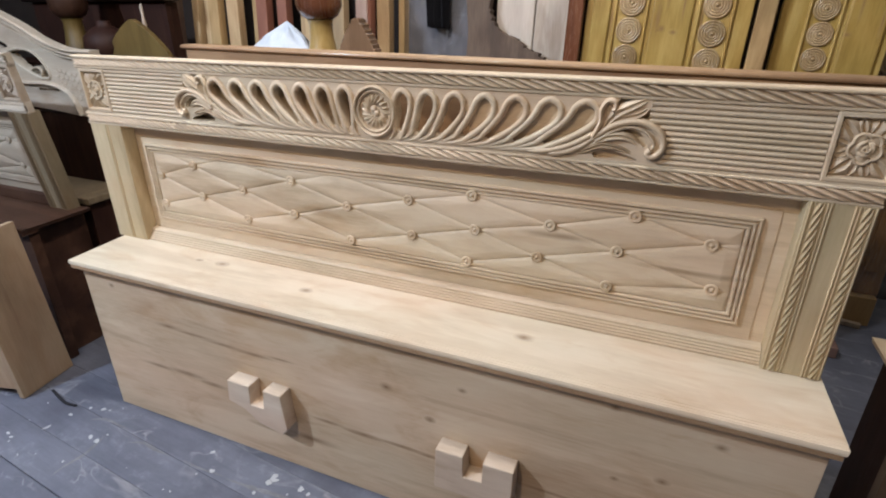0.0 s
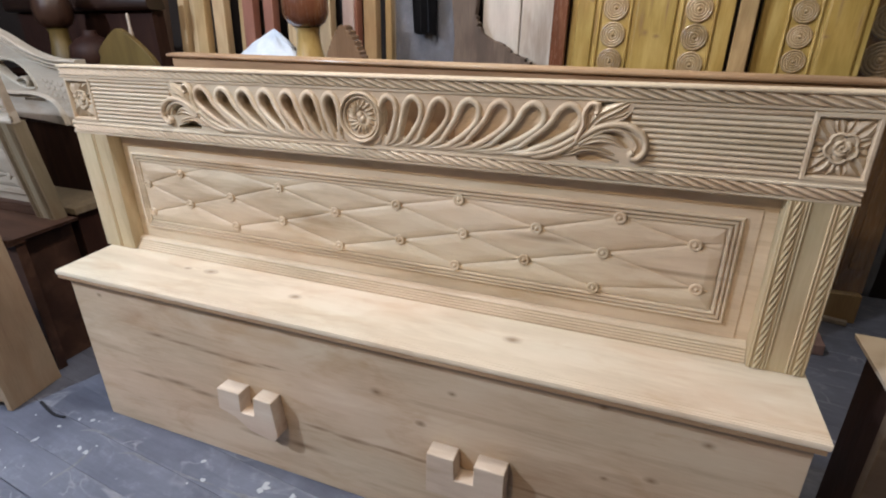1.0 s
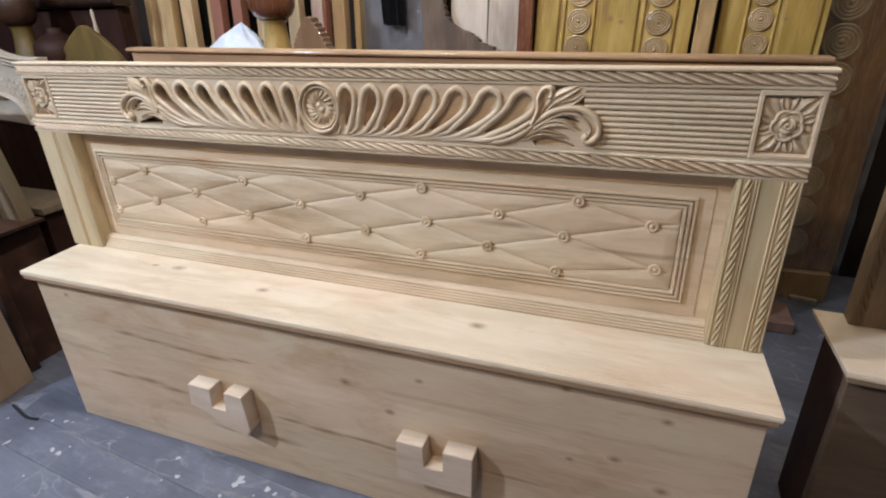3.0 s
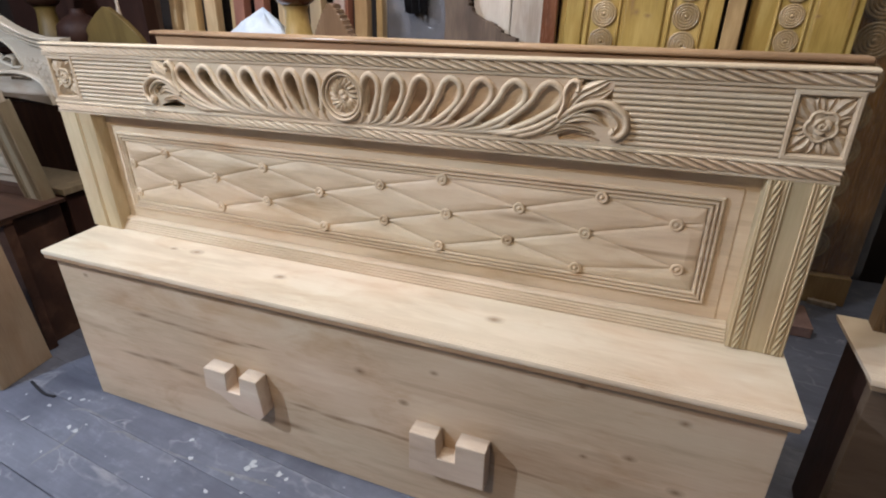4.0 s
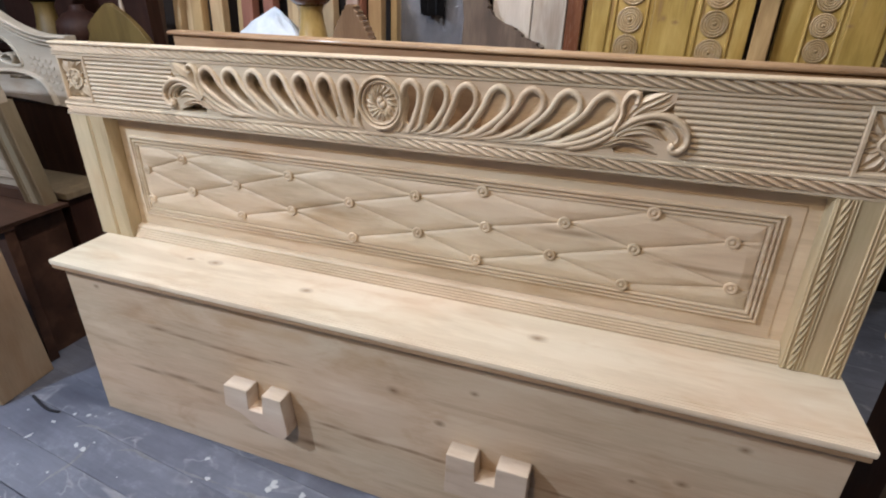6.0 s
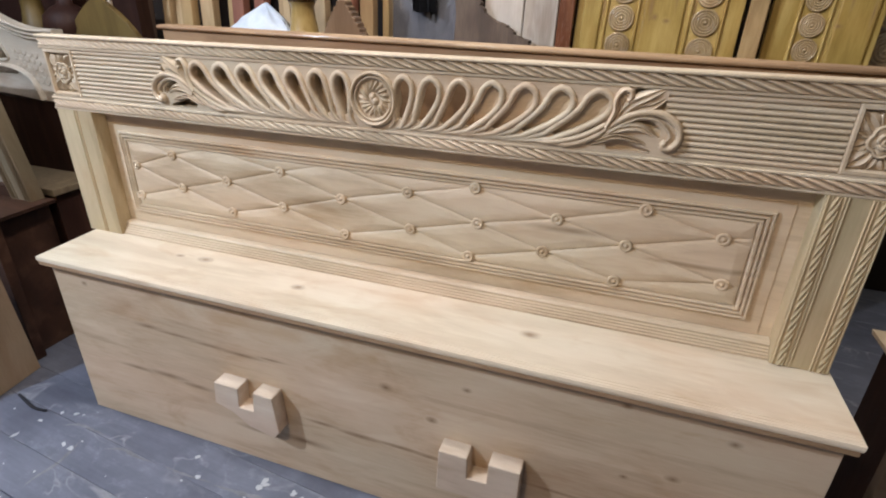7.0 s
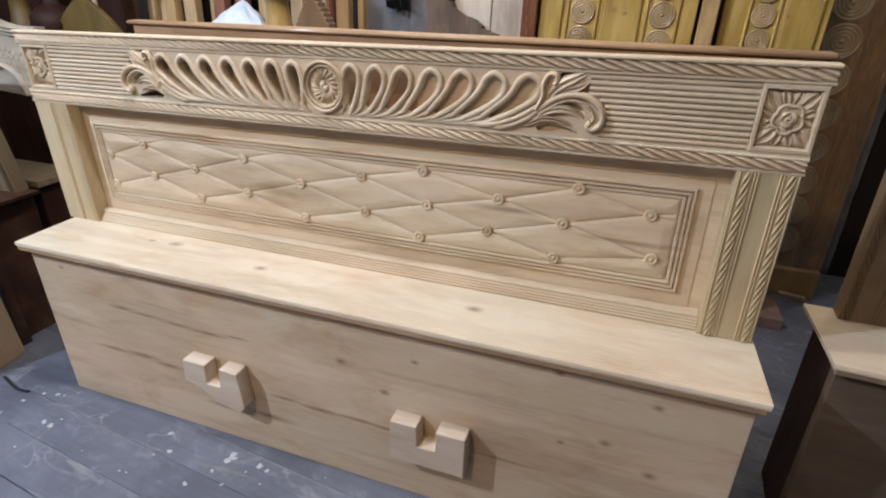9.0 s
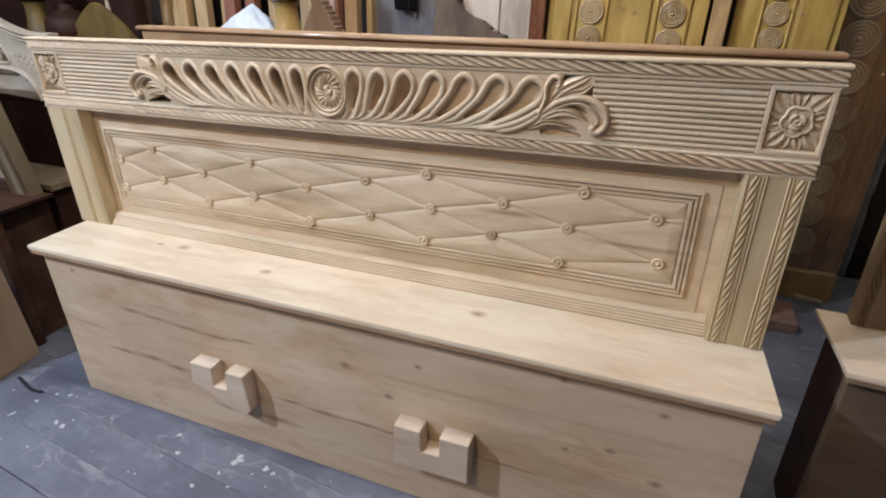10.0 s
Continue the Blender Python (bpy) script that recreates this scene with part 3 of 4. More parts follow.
def quilted_panel():
    creases = []
    for left, right in zip(BUTTONS, BUTTONS[1:]):
        for p in left:
            for q in right:
                if abs(p[1] - q[1]) < 0.062:
                    creases.append((p, q))
    creases += [((0.720, 0.7805), (0.770, 0.788)), ((0.720, 0.7805), (0.770, 0.772)), ((0.737, 0.6845), (0.770, 0.681)), ((-0.758, 0.7565), (-0.776, 0.750)), ((-0.762, 0.6685), (-0.776, 0.666)),
                ((-0.624, 0.7985), (-0.530, 0.8205)), ((-0.455, 0.8205), (-0.286, 0.7935)), ((-0.286, 0.7935), (-0.170, 0.8205)), ((-0.120, 0.8205), (0.058, 0.7865)), ((-0.624, 0.7985), (-0.705, 0.8205))]
    nx, nz = 900, 110
    xs, zs = np.linspace(PX0, PX1, nx), np.linspace(PZ0, PZ1, nz)
    X, Z = np.meshgrid(xs, zs)
    edge = np.minimum(np.minimum(X - PX0, PX1 - X), np.minimum(Z - PZ0, PZ1 - Z))
    Y = 0.2160 - pillow_height(X, Z, creases) * np.clip(edge / 0.022, 0.0, 1) ** 0.6
    verts = np.stack([X, Y, Z], -1).reshape(-1, 3)
    idx = np.arange(nx * nz).reshape(nz, nx)
    faces = np.stack([idx[:-1, :-1], idx[:-1, 1:], idx[1:, 1:], idx[1:, :-1]], -1).reshape(-1, 4)
    me = bpy.data.meshes.new("quilted_field")
    me.from_pydata(verts.tolist(), [], faces.tolist())
    for p in me.polygons:
        p.use_smooth = True
    me.materials.append(wood_panel)
    return me


def carved_button():
    bm = bmesh.new()
    ribbon(bm, circle(0, 0, 0.0100, 20), 0.0034, -0.0022, 0.0005, 0.008, closed=True)
    dome(bm, 0, 0.002, 0, 0.0072, 0.004, 16, 3)
    dome(bm, 0, 0.0, 0, 0.0036, 0.0045, 12, 3)
    return bm


def ledge_mesh():
    """The long shelf board: a thin nose all round the front and ends, and fine grooves along its front."""
    bm = bmesh.new()
    nose = -0.0175
    prof = [(0.003, 0.5335), (0.002, 0.539), (0.0045, LZ), (0.0075, LZ), (0.0085, LZ - 0.0018), (0.0100, LZ), (0.0155, LZ), (0.0165, LZ - 0.0018), (0.0180, LZ), (0.0235, LZ),
            (0.0245, LZ - 0.0016), (0.0260, LZ)]
    rings = []
    for y, z in [(0.0045, 0.5327)] + prof:
        cut = y * 0.75 if z < LZ - 0.004 else 0.0
        rings.append([bm.verts.new(p) for p in ((-0.948 + cut, 0.228, z), (-0.931 + cut, nose + y, z), (0.963 - cut, nose + y, z), (0.957 - cut, 0.228, z))])
    for r, s in zip(rings, rings[1:]):
        for k in range(3):
            bm.faces.new((r[k], r[k + 1], s[k + 1], s[k]))
    bm.faces.new(rings[-1])
    bm.faces.new(rings[0][::-1])
    return bm


def notched_block(outline):
    return prism(outline, "y", -0.033, 0.0096, 0.0018)


def carved_bed(place, label):
    bed = thing("carved_bed", place, label, "bed", "beds in the workshop")
    # chest below
    part("front_board", box(-0.916, 0.949, 0.010, 0.043, DROP, 0.5210, 0.0015), wood_front, bed, "pale knotty front board")
    # Side boards near black: the shade between neighbouring beds is in their colour.
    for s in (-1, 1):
        part("side_board", box(s * 0.912, s * 0.890, 0.0435, 0.228, DROP, 0.516, 0.001), wood_dark, bed, "near-black side board, its shade put into the colour")
    part("ledge", ledge_mesh(), wood_ledge, bed, "pale shelf board with grooved front edge", 40)
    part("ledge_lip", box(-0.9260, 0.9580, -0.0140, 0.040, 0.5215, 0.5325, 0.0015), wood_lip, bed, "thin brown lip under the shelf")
    part("notched_block", notched_block([(-0.377, 0.300), (-0.384, 0.232), (-0.333, 0.217), (-0.284, 0.182), (-0.212, 0.168), (-0.195, 0.190), (-0.204, 0.298), (-0.259, 0.300), (-0.266, 0.239), (-0.308, 0.239), (-0.304, 0.300)]), wood_raw, bed, "raw notched wooden slat holder")
    part("notched_block", notched_block([(0.231, 0.289), (0.227, 0.172), (0.413, 0.173), (0.415, 0.289), (0.345, 0.289), (0.343, 0.233), (0.299, 0.230), (0.297, 0.289)]), wood_raw, bed, "raw notched wooden slat holder")
    # posts
    for s in (-1, 1):
        post = part("post", box(*((0.850, 0.953) if s > 0 else (-0.963, -0.840)), YF, YF + 0.043, LZ, 0.902, 0.0015), wood_pale_z, bed)
        for x in (0.8680, 0.9385) if s > 0 else ():
            part("rope_moulding", rope("z", LZ + 0.003, 0.899, s * x, YF + 0.002, 0.0072, 0.0225, -s), wood_pale_z, post, smooth=60)
        for x in (0.8555, 0.8800, 0.8850, 0.9210, 0.9265, 0.9500) if s > 0 else (0.892, 0.900):
            part("bead", ribbon(bmesh.new(), [(s * x, LZ + 0.002), (s * x, 0.72), (s * x, 0.899)], 0.0018, YF - 0.0028, YF, YF + 0.004), wood_pale_z, post, smooth=60)
    # recessed panel
    panel = part("panel_board", box(-0.846, 0.856, YP, YP + 0.005, LZ, 0.902, 0), wood_panel, bed)
    part("panel_border", box(-0.8385, 0.826, YP - 0.0022, YP + 0.002, 0.580, 0.866, 0.0012), wood_panel, panel)
    part("panel_moulding", frame_moulding(-0.803, 0.798, 0.6135, 0.8465, [(0, YP + 0.001), (0, 0.2150), (0.0025, 0.2118), (0.0060, 0.2118), (0.0078, 0.2195), (0.0094, 0.2195), (0.0110, 0.2118), (0.0148, 0.2118), (0.0165, 0.2195), (0.0181, 0.2195), (0.0198, 0.2118), (0.0238, 0.2122), (0.0265, 0.2195), (0.030, YP + 0.001)]), wood_panel, panel, smooth=35)
    quilt = new("quilted_field", quilted_panel())
    quilt.parent = panel
    first = None
    for col in BUTTONS:
        for x, z in col:
            if first is None:
                first = part("button", carved_button(), wood_panel, panel, smooth=50)
                b = first
            else:
                b = new("button", first.data)
                b.parent = panel
            b.location = (x, 0.2098, z)
    steps = [(0.2215, 0.0), (0.188, 0.0), (0.187, 0.008), (0.191, 0.0095), (0.191, 0.0155), (0.1945, 0.0175), (0.1945, 0.0235), (0.198, 0.0255), (0.198, 0.0315), (0.2015, 0.0335), (0.2015, 0.041), (0.207, 0.048), (0.2215, 0.052)]
    part("base_moulding", prism([(y, LZ + 0.70 * z) for y, z in steps], "x", -0.8390, 0.8490), wood_pale, bed, "stepped moulding along the ledge", 30)
    # top rail
    rail = part("top_rail", prism([(0.207, 0.9115), (YF + 0.001, 0.9115), (YF - 0.001, 0.9130), (YF - 0.001, 0.9165), (0.186, 0.9172), (0.186, 0.9370), (YF - 0.001, 0.9375), (YF - 0.001, 0.9405), (0.182, 0.9425), (0.182, 0.9465), (0.207, 0.9465)], "x", -0.968, 0.956), wood_pale, bed, "carved top rail", 30)
    part("upper_moulding", prism([(0.204, 1.0565), (0.182, 1.0565), (YF - 0.001, 1.0585), (YF - 0.001, 1.0625), (0.186, 1.0627), (0.186, 1.0823), (YF - 0.002, 1.0826), (YF - 0.0045, 1.0840), (YF - 0.0050, 1.0860), (YF - 0.0042, 1.0882), (YF - 0.001, 1.0895), (0.204, 1.0900)], "x", -0.967, 0.962), wood_pale, rail, smooth=30)
    part("rope_moulding", rope("x", -0.962, 0.960, 1.0728, 0.1862, 0.0104, 0.031, 1), wood_pale, rail, smooth=60)
    part("rope_moulding", rope("x", -0.962, 0.954, 0.9270, 0.1862, 0.0104, 0.031, 1), wood_pale, rail, smooth=60)
    for s in (-1, 1):
        part("frieze_ground", frieze_plate(s), wood_pale, rail)
        for i, (xt, d) in enumerate(LOBES):
            line = [(frieze_x(s, p[0]), p[1]) for p in lobe_line(xt, d, i)]
            a, b = lobe_line(xt, d, i)[0], lobe_line(xt, d, i)[-1]
            lead = [(frieze_x(s, x), z) for x, z in ((a[0] - 1.15 * d - 0.004, 0.9495), (a[0] - 0.75 * d - 0.003, 0.9505), (a[0] - 0.32 * d - 0.002, 0.9550))]
            tail = [(frieze_x(s, x), z) for x, z in ((b[0] - 0.35 * d, 0.9525), (b[0] - 0.75 * d, 0.9495), (b[0] - 1.1 * d, 0.9490))]
            part("scroll_strand", ribbon(bmesh.new(), lead + line + tail, 0.0060, 0.1752 + 0.0004 * (i % 2), 0.1808, 0.1965, taper=lambda t: min(1.0, 0.2 + 9 * t, 0.2 + 9 * (1 - t))), wood_pale, rail, smooth=50)
        acanthus(s, rail)
        if s > 0:
            # Left board is added to block the lit view, keeping those openings dark.
            part("frieze_back", box(-0.592, -0.060, 0.2225, 0.2275, 0.944, 1.0585, 0.0008), wood_panel, rail, "tan board behind the pierced carving")
            part("frieze_back", box(0.215, 0.592, 0.1943, 0.2005, 0.944, 1.0585, 0.0008), wood_panel, rail, "tan board behind the pierced carving")
        part("flute_ground", box(frieze_x(s, 0.5795), s * 0.858, 0.1872, 0.2065, 0.9465, 1.0565, 0), wood_pale, rail)
        ribs = {}
        for k in range(11):
            z = 0.9515 + 0.01000 * k
            start = 0.581 if z > 1.020 else (0.603 if z > 1.006 or z < 0.956 else 0.613)
            if start not in ribs:
                r = ribs[start] = part("rib", ribbon(bmesh.new(), [(frieze_x(s, start), 0), (s * 0.70, 0), (s * 0.856, 0)], 0.0045, 0.1818, 0.1868, 0.1890), wood_pale, rail, smooth=60)
            else:
                r = new("rib", ribs[start].data)
                r.parent = rail
            r.location = (0, 0, z)
        part("rose_tile", rose_tile(min(s * 0.864, s * 0.951), max(s * 0.864, s * 0.951), 0.9505, 1.0525), wood_pale, rail, smooth=50)
        part("tile_frame", frame_moulding(min(s * 0.857, s * 0.956), max(s * 0.857, s * 0.956), 0.9465, 1.0565, [(0, 0.206), (0, 0.1825), (0.002, 0.1800), (0.0070, 0.1800), (0.0090, 0.184), (0.0100, 0.192)]), wood_pale, rail, smooth=35)
    part("rosette", rosette_wheel(), wood_pale, rail, smooth=50)
    part("rosette_bud", rosette_petals(rail), wood_pale, rail, smooth=50)
    rail.location.z, rail.scale.z = -0.0708, 1.064
    for ob in bed.children:
        ob.location.z -= DROP
    return bed


main_bed = carved_bed((0, 0, 0), "pale unvarnished carved wooden bed head with chest ledge and notched blocks")

# a like one beside it
right_bed = copy_thing(main_bed, pose(2.026, 0.127, 0, 0, 0, -3))
tagged(right_bed, "carved bed head with pale ledge, dim light browned into the rest")
for ob in right_bed.children:
    kind = ob.name.split(".")[0]
    if kind not in ("front_board", "ledge", "ledge_lip", "side_board", "notched_block"):
        ob.location.x += 0.072
    if kind == "post" and ob.bound_box[0][0] < 0:
        for x in (-0.948, -0.868):
            part("rope_moulding", rope("z", LZ + 0.003, 0.899, x, YF + 0.002, 0.0085, 0.0265, 1), wood_dim, ob, smooth=60)
    # Dim light is put into the colour here: darker woods than the main bed.
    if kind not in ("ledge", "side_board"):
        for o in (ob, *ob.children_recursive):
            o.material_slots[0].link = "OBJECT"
            o.material_slots[0].material = wood_dim_front if kind == "front_board" else wood_dim

# a like one on the other side, its head tipped forward over a dark stained chest
left_bed = copy_thing(main_bed, pose(-2.250, 0.090, 0.0))
tagged(left_bed, "pale carved bed head tipped forward over a dark walnut chest")
tip = pose(-0.038, 0.223, LZ - DROP, 6.5, 0, 0) @ pose(0, -0.223, DROP - LZ)
for ob in left_bed.children:
    kind = ob.name.split(".")[0]
    chest = kind in ("front_board", "ledge", "ledge_lip", "side_board", "notched_block", "base_moulding")
    if not chest:
        ob.matrix_basis = tip @ ob.matrix_basis
    for o in (ob, *ob.children_recursive):
        o.material_slots[0].link = "OBJECT"
        o.material_slots[0].material = wood_walnut if chest else (wood_olive_shaded if kind == "post" else wood_grey)


def crest_bed(place):
    """A bed head with a high curved crest, carved and pierced, in grey unfinished wood."""
    bed = thing("crested_bed", place, "grey unfinished bed head with curved pierced crest over a dark panel", "bed", "beds in the workshop")
    upper = spline([(-1.9, 1.31), (-0.85, 1.295), (-0.62, 1.253), (-0.479, 1.204), (-0.363, 1.161), (-0.253, 1.112), (-0.138, 1.082), (0.0, 1.078)], 6)
    lower = [(0.0, 0.84), (-0.148, 0.838), (-0.276, 0.85), (-0.41, 0.857), (-1.9, 0.857)]
    eye = spline([(-0.47, 1.064), (-0.40, 1.074), (-0.335, 1.066), (-0.285, 1.034), (-0.256, 0.978), (-0.30, 0.970), (-0.355, 0.981), (-0.42, 1.014), (-0.463, 1.052)], 3)
    eye2 = spline([(-0.60, 1.125), (-0.53, 1.110), (-0.465, 1.085), (-0.50, 1.072), (-0.57, 1.085), (-0.605, 1.115)], 3)
    part("crest_board", pierced_plate([(p[0], p[1]) for p in upper] + lower, [[(p[0], p[1]) for p in eye], [(p[0], p[1]) for p in eye2]], 0.0, 0.032), wood_grey, bed, "curved crest board")
    for off, half in ((0.006, 0.006), (0.020, 0.004), (0.032, 0.003)):
        part("crest_bead", ribbon(bmesh.new(), [Vector((p[0], p[1] - off)) for p in upper], half, -0.011, 0.0, 0.002), wood_grey, bed, smooth=50)
    part("eye_rim", ribbon(bmesh.new(), eye, 0.0045, -0.006, 0.0, 0.03, closed=True), wood_grey, bed, smooth=50)
    part("curl", ribbon(bmesh.new(), spline([(-0.36, 0.997), (-0.335, 1.008), (-0.312, 1.004), (-0.305, 0.990), (-0.318, 0.9665)], 5), 0.006, -0.004, 0.008, 0.03), wood_grey, bed, smooth=50)
    part("swan_ridge", ribbon(bmesh.new(), spline([(-0.56, 0.965), (-0.41, 0.950), (-0.30, 0.952), (-0.22, 0.942), (-0.165, 0.915), (-0.140, 0.874), (-0.130, 0.842)], 6), 0.008, -0.016, 0.0, 0.004), wood_grey, bed, smooth=50)
    for k in range(6):
        part("leaf_cut", leaf(bmesh.new(), spline([(-0.345 + 0.020 * k, 0.926), (-0.333 + 0.020 * k, 0.934), (-0.318 + 0.020 * k, 0.938)], 4), 0.004, 0.001, 0.009), wood_grey, bed, smooth=50)
    for i in range(5):
        for j in range(5):
            x, z = -0.225 + 0.026 * i + 0.006 * j, 1.012 - 0.022 * j - 0.004 * i
            part("scale_cut", ribbon(bmesh.new(), [Vector((x + 0.013 * math.cos(a), z + 0.013 * math.sin(a))) for a in [math.pi * (1.05 + 0.95 * q / 8) for q in range(9)]], 0.0024, -0.0018, 0.0, 0.002), wood_grey, bed, smooth=50)
    part("panel", box(-1.88, -0.01, 0.010, 0.026, 0.575, 0.8385, 0.001), wood_dark, bed, "dark brown panel")
    # Ledge is dimmed by colour, darker than the crest's own grey wood.
    part("ledge", box(-1.95, 0.01, -0.165, 0.034, 0.550, 0.575, 0.003), wood_olive_shaded, bed, "ledge with its dimness put into dull tan")
    part("chest", box(-1.93, -0.01, -0.150, 0.034, 0.0275, 0.5495, 0.002), wood_dark, bed, "dark brown chest")
    for ob in bed.children:
        ob.location.z -= 0.0275
    return bed


crest_bed((-1.332, 0.50, 0))

# pale upright board end in front of the dark chest
boards = thing("chest_end", (-1.226, -0.111, 0.0015), "pale plain wooden chest end leaning on the floor boards", "chest")
boards.rotation_euler = (0, radians(-4.5), radians(9))
part("end_board", box(-0.020, 0.0, 0.0, 0.190, 0.0, 0.56, 0.002), wood_tan, boards)
part("front_board", box(-0.42, -0.0205, 0.002, 0.022, 0.034, 0.56, 0.002), wood_tan, boards)

# polished brown bed head behind
brown = thing("brown_bed", (0.138, 0.325, 0), "polished reddish-brown wooden bed head standing close behind the pale one", "bed")
capm = prism([(-0.003, 1.1075), (-0.006, 1.1085), (-0.0075, 1.1125), (-0.006, 1.1165), (-0.002, 1.1185), (0.044, 1.1185), (0.048, 1.1165), (0.048, 1.1075)], "x", -0.838, 0.816, 0.003)
part("top_cap", capm, wood_brown, brown, "rounded top cap", 40)
part("back_board", box(-0.822, 0.801, 0.0, 0.03, 0.10, 1.107, 0.002), wood_brown, brown)
for s in (-1, 1):
    part("leg", box(-0.822 if s < 0 else 0.729, -0.75 if s < 0 else 0.801, 0.0305, 0.046, 0.0312 + 0.0072 * s, 1.107, 0.003), wood_brown, brown)
brown.matrix_basis = pose(0.141, 0.271, -0.0310, 0, 0.5, -2.6)

# ---------------------------------------------------------------- things along the back
bench = thing("storage_bench", (-0.83, 0.98, 0), "plain dark timber bench behind the brown bed head", "bench")
part("bench_top", box(-1.55, 0.75, -0.24, 0.20, 0.9215, 0.9665, 0.003), wood_dark, bench)
for x in (-1.45, 0.65):
    for y in (-0.18, 0.14):
        part("leg", box(x - 0.035, x + 0.035, y - 0.035, y + 0.035, 0, 0.9210, 0.003), wood_dark, bench)


def plank(x0, x1, y, height, mat, lean, tilt, label, depth=0.014):
    ob = link_mesh("plank", prism([((x0 - x1) / 2, -0.014), ((x1 - x0) / 2, -0.014), ((x1 - x0) / 2, depth), ((x0 - x1) / 2, depth)], "z", 0, height, 0.003), mat)
    ob.matrix_basis = pose((x0 + x1) / 2, y, 0.004, -lean, tilt, 0)
    return tagged(ob, label, "plank", "planks leaning on the wall")


T, O, R, K, U, A = PLANKS
for x0, x1, y, mat, tilt, label in (
        (-1.834, -1.695, 1.27, U, 0.8, "dark umber sawn plank standing on end"),
        (-1.675, -1.620, 1.30, T, 1.5, "tan sawn plank standing on end"),
        (-1.611, -1.535, 1.33, T, 0.6, "tan sawn plank standing on end"),
        (-1.520, -1.436, 1.27, O, 0.4, "ochre sawn plank standing on end"),
        (-1.416, -1.321, 1.30, T, -0.6, "tan sawn plank standing on end"),
        (-1.306, -1.244, 1.33, O, 0.4, "ochre sawn plank standing on end"),
        (-1.231, -1.146, 1.27, R, 0.2, "reddish sawn plank standing on end"),
        (-1.127, -1.052, 1.30, R, -0.3, "reddish sawn plank standing on end"),
        (-1.017, -0.937, 1.33, T, -0.5, "tan sawn plank standing on end"),
        (-0.922, -0.852, 1.27, O, 0.2, "ochre sawn plank standing on end"),
        (-0.837, -0.753, 1.30, T, 0.0, "tan sawn plank standing on end"),
        (-0.735, -0.653, 1.33, K, 0.0, "pinkish sawn plank standing on end"),
        (-0.646, -0.626, 1.27, R, 0.3, "reddish sawn plank standing on end"),
        (-0.613, -0.531, 1.30, T, 0.0, "tan sawn plank standing on end"),
        (-0.524, -0.485, 1.33, O, 0.0, "ochre sawn plank standing on end")):
    plank(x0 + 0.02 * (x1 - x0), x1 - 0.27 * (x1 - x0), y - 0.075, 2.0, mat, 4.0, tilt, label, 0.035)


def slab(place, mat, label, left, right, wane, seed):
    """A slab standing on end: left and right are its edges from the foot up as (x, z)."""
    random.seed(seed)
    side = lambda pts: [(p[0] + random.uniform(-wane, wane), p[1]) for p in spline(pts, 5)]
    ob = link_mesh("timber_slab", prism(side(left) + side(right)[::-1], "y", -0.02, 0.02, 0.003), mat)
    ob.matrix_basis = pose(*place, -4, 0, 0)
    return tagged(ob, label, "slab", "planks leaning on the wall")


bark_wood = wood("bark_side_wood", (0.04, 0.025, 0.017), (0.088, 0.058, 0.041), (0.17, 0.12, 0.085), along="z", rough=0.7)
slab_wood = wood("rough_sawn_slab_wood", (0.27, 0.22, 0.18), (0.46, 0.41, 0.36), (0.60, 0.55, 0.49), along="z", rough=0.65)
slab((-0.095, 1.205, 0.004), bark_wood, "brown slab with a flared foot showing its rough bark side", [(-0.105, 0), (-0.11, 0.6), (-0.10, 1.1), (-0.11, 2.0)],
     [(0.24, 0), (0.235, 0.9), (0.207, 1.015), (0.150, 1.040), (0.115, 1.070), (0.069, 1.090), (0.023, 1.125), (0.000, 1.170), (-0.006, 1.230), (-0.012, 1.6), (-0.010, 2.0)], 0.010, 5)
slab((-0.015, 1.258, 0.004), slab_wood, "pale grey rough sawn slab behind the bark slab", [(-0.075, 0), (-0.07, 1.0), (-0.075, 2.0)], [(0.076, 0), (0.075, 1.0), (0.077, 2.0)], 0.003, 3)
slab((0.130, 1.258, 0.004), slab_wood, "pale grey rough sawn slab beside its twin", [(-0.064, 0), (-0.065, 1.0), (-0.063, 2.0)], [(0.064, 0), (0.062, 1.0), (0.066, 2.0)], 0.003, 8)
plank(0.197, 0.249, 1.13, 2.0, wood_turned, 2.5, 1.0, "dark brown upright lath")

# grey pole, dark cloth and glass behind
pole = link_mesh("metal_pole", lathe([(0.012, 0), (0.012, 2.69)], 12, x=-0.212, y=1.42), metal_grey)
tagged(pole, "thin grey metal pole", "pole")


def hanging_cloth():
    bm = bmesh.new()
    rows = []
    for j in range(12):
        z = 1.113 + j * 0.1425
        row = []
        for k in range(15):
            u = k / 14 - 0.5
            row.append(bm.verts.new((-0.338 + u * (0.100 + 0.003 * j), 1.315 + 0.02 * math.sin(u * 26) + 0.01 * math.sin(j + u * 9), z + (0.004 * math.sin(u * 11) if j == 0 else 0))))
        rows.append(row)
    for a, b in zip(rows, rows[1:]):
        for k in range(14):
            bm.faces.new((a[k], a[k + 1], b[k + 1], b[k]))
    bmesh.ops.solidify(bm, geom=bm.faces[:], thickness=0.006)
    return bm


cloth = link_mesh("hanging_cloth", hanging_cloth(), cloth_black, smooth=60)
tagged(cloth, "black cloth hanging in folds from the ceiling", "cloth")


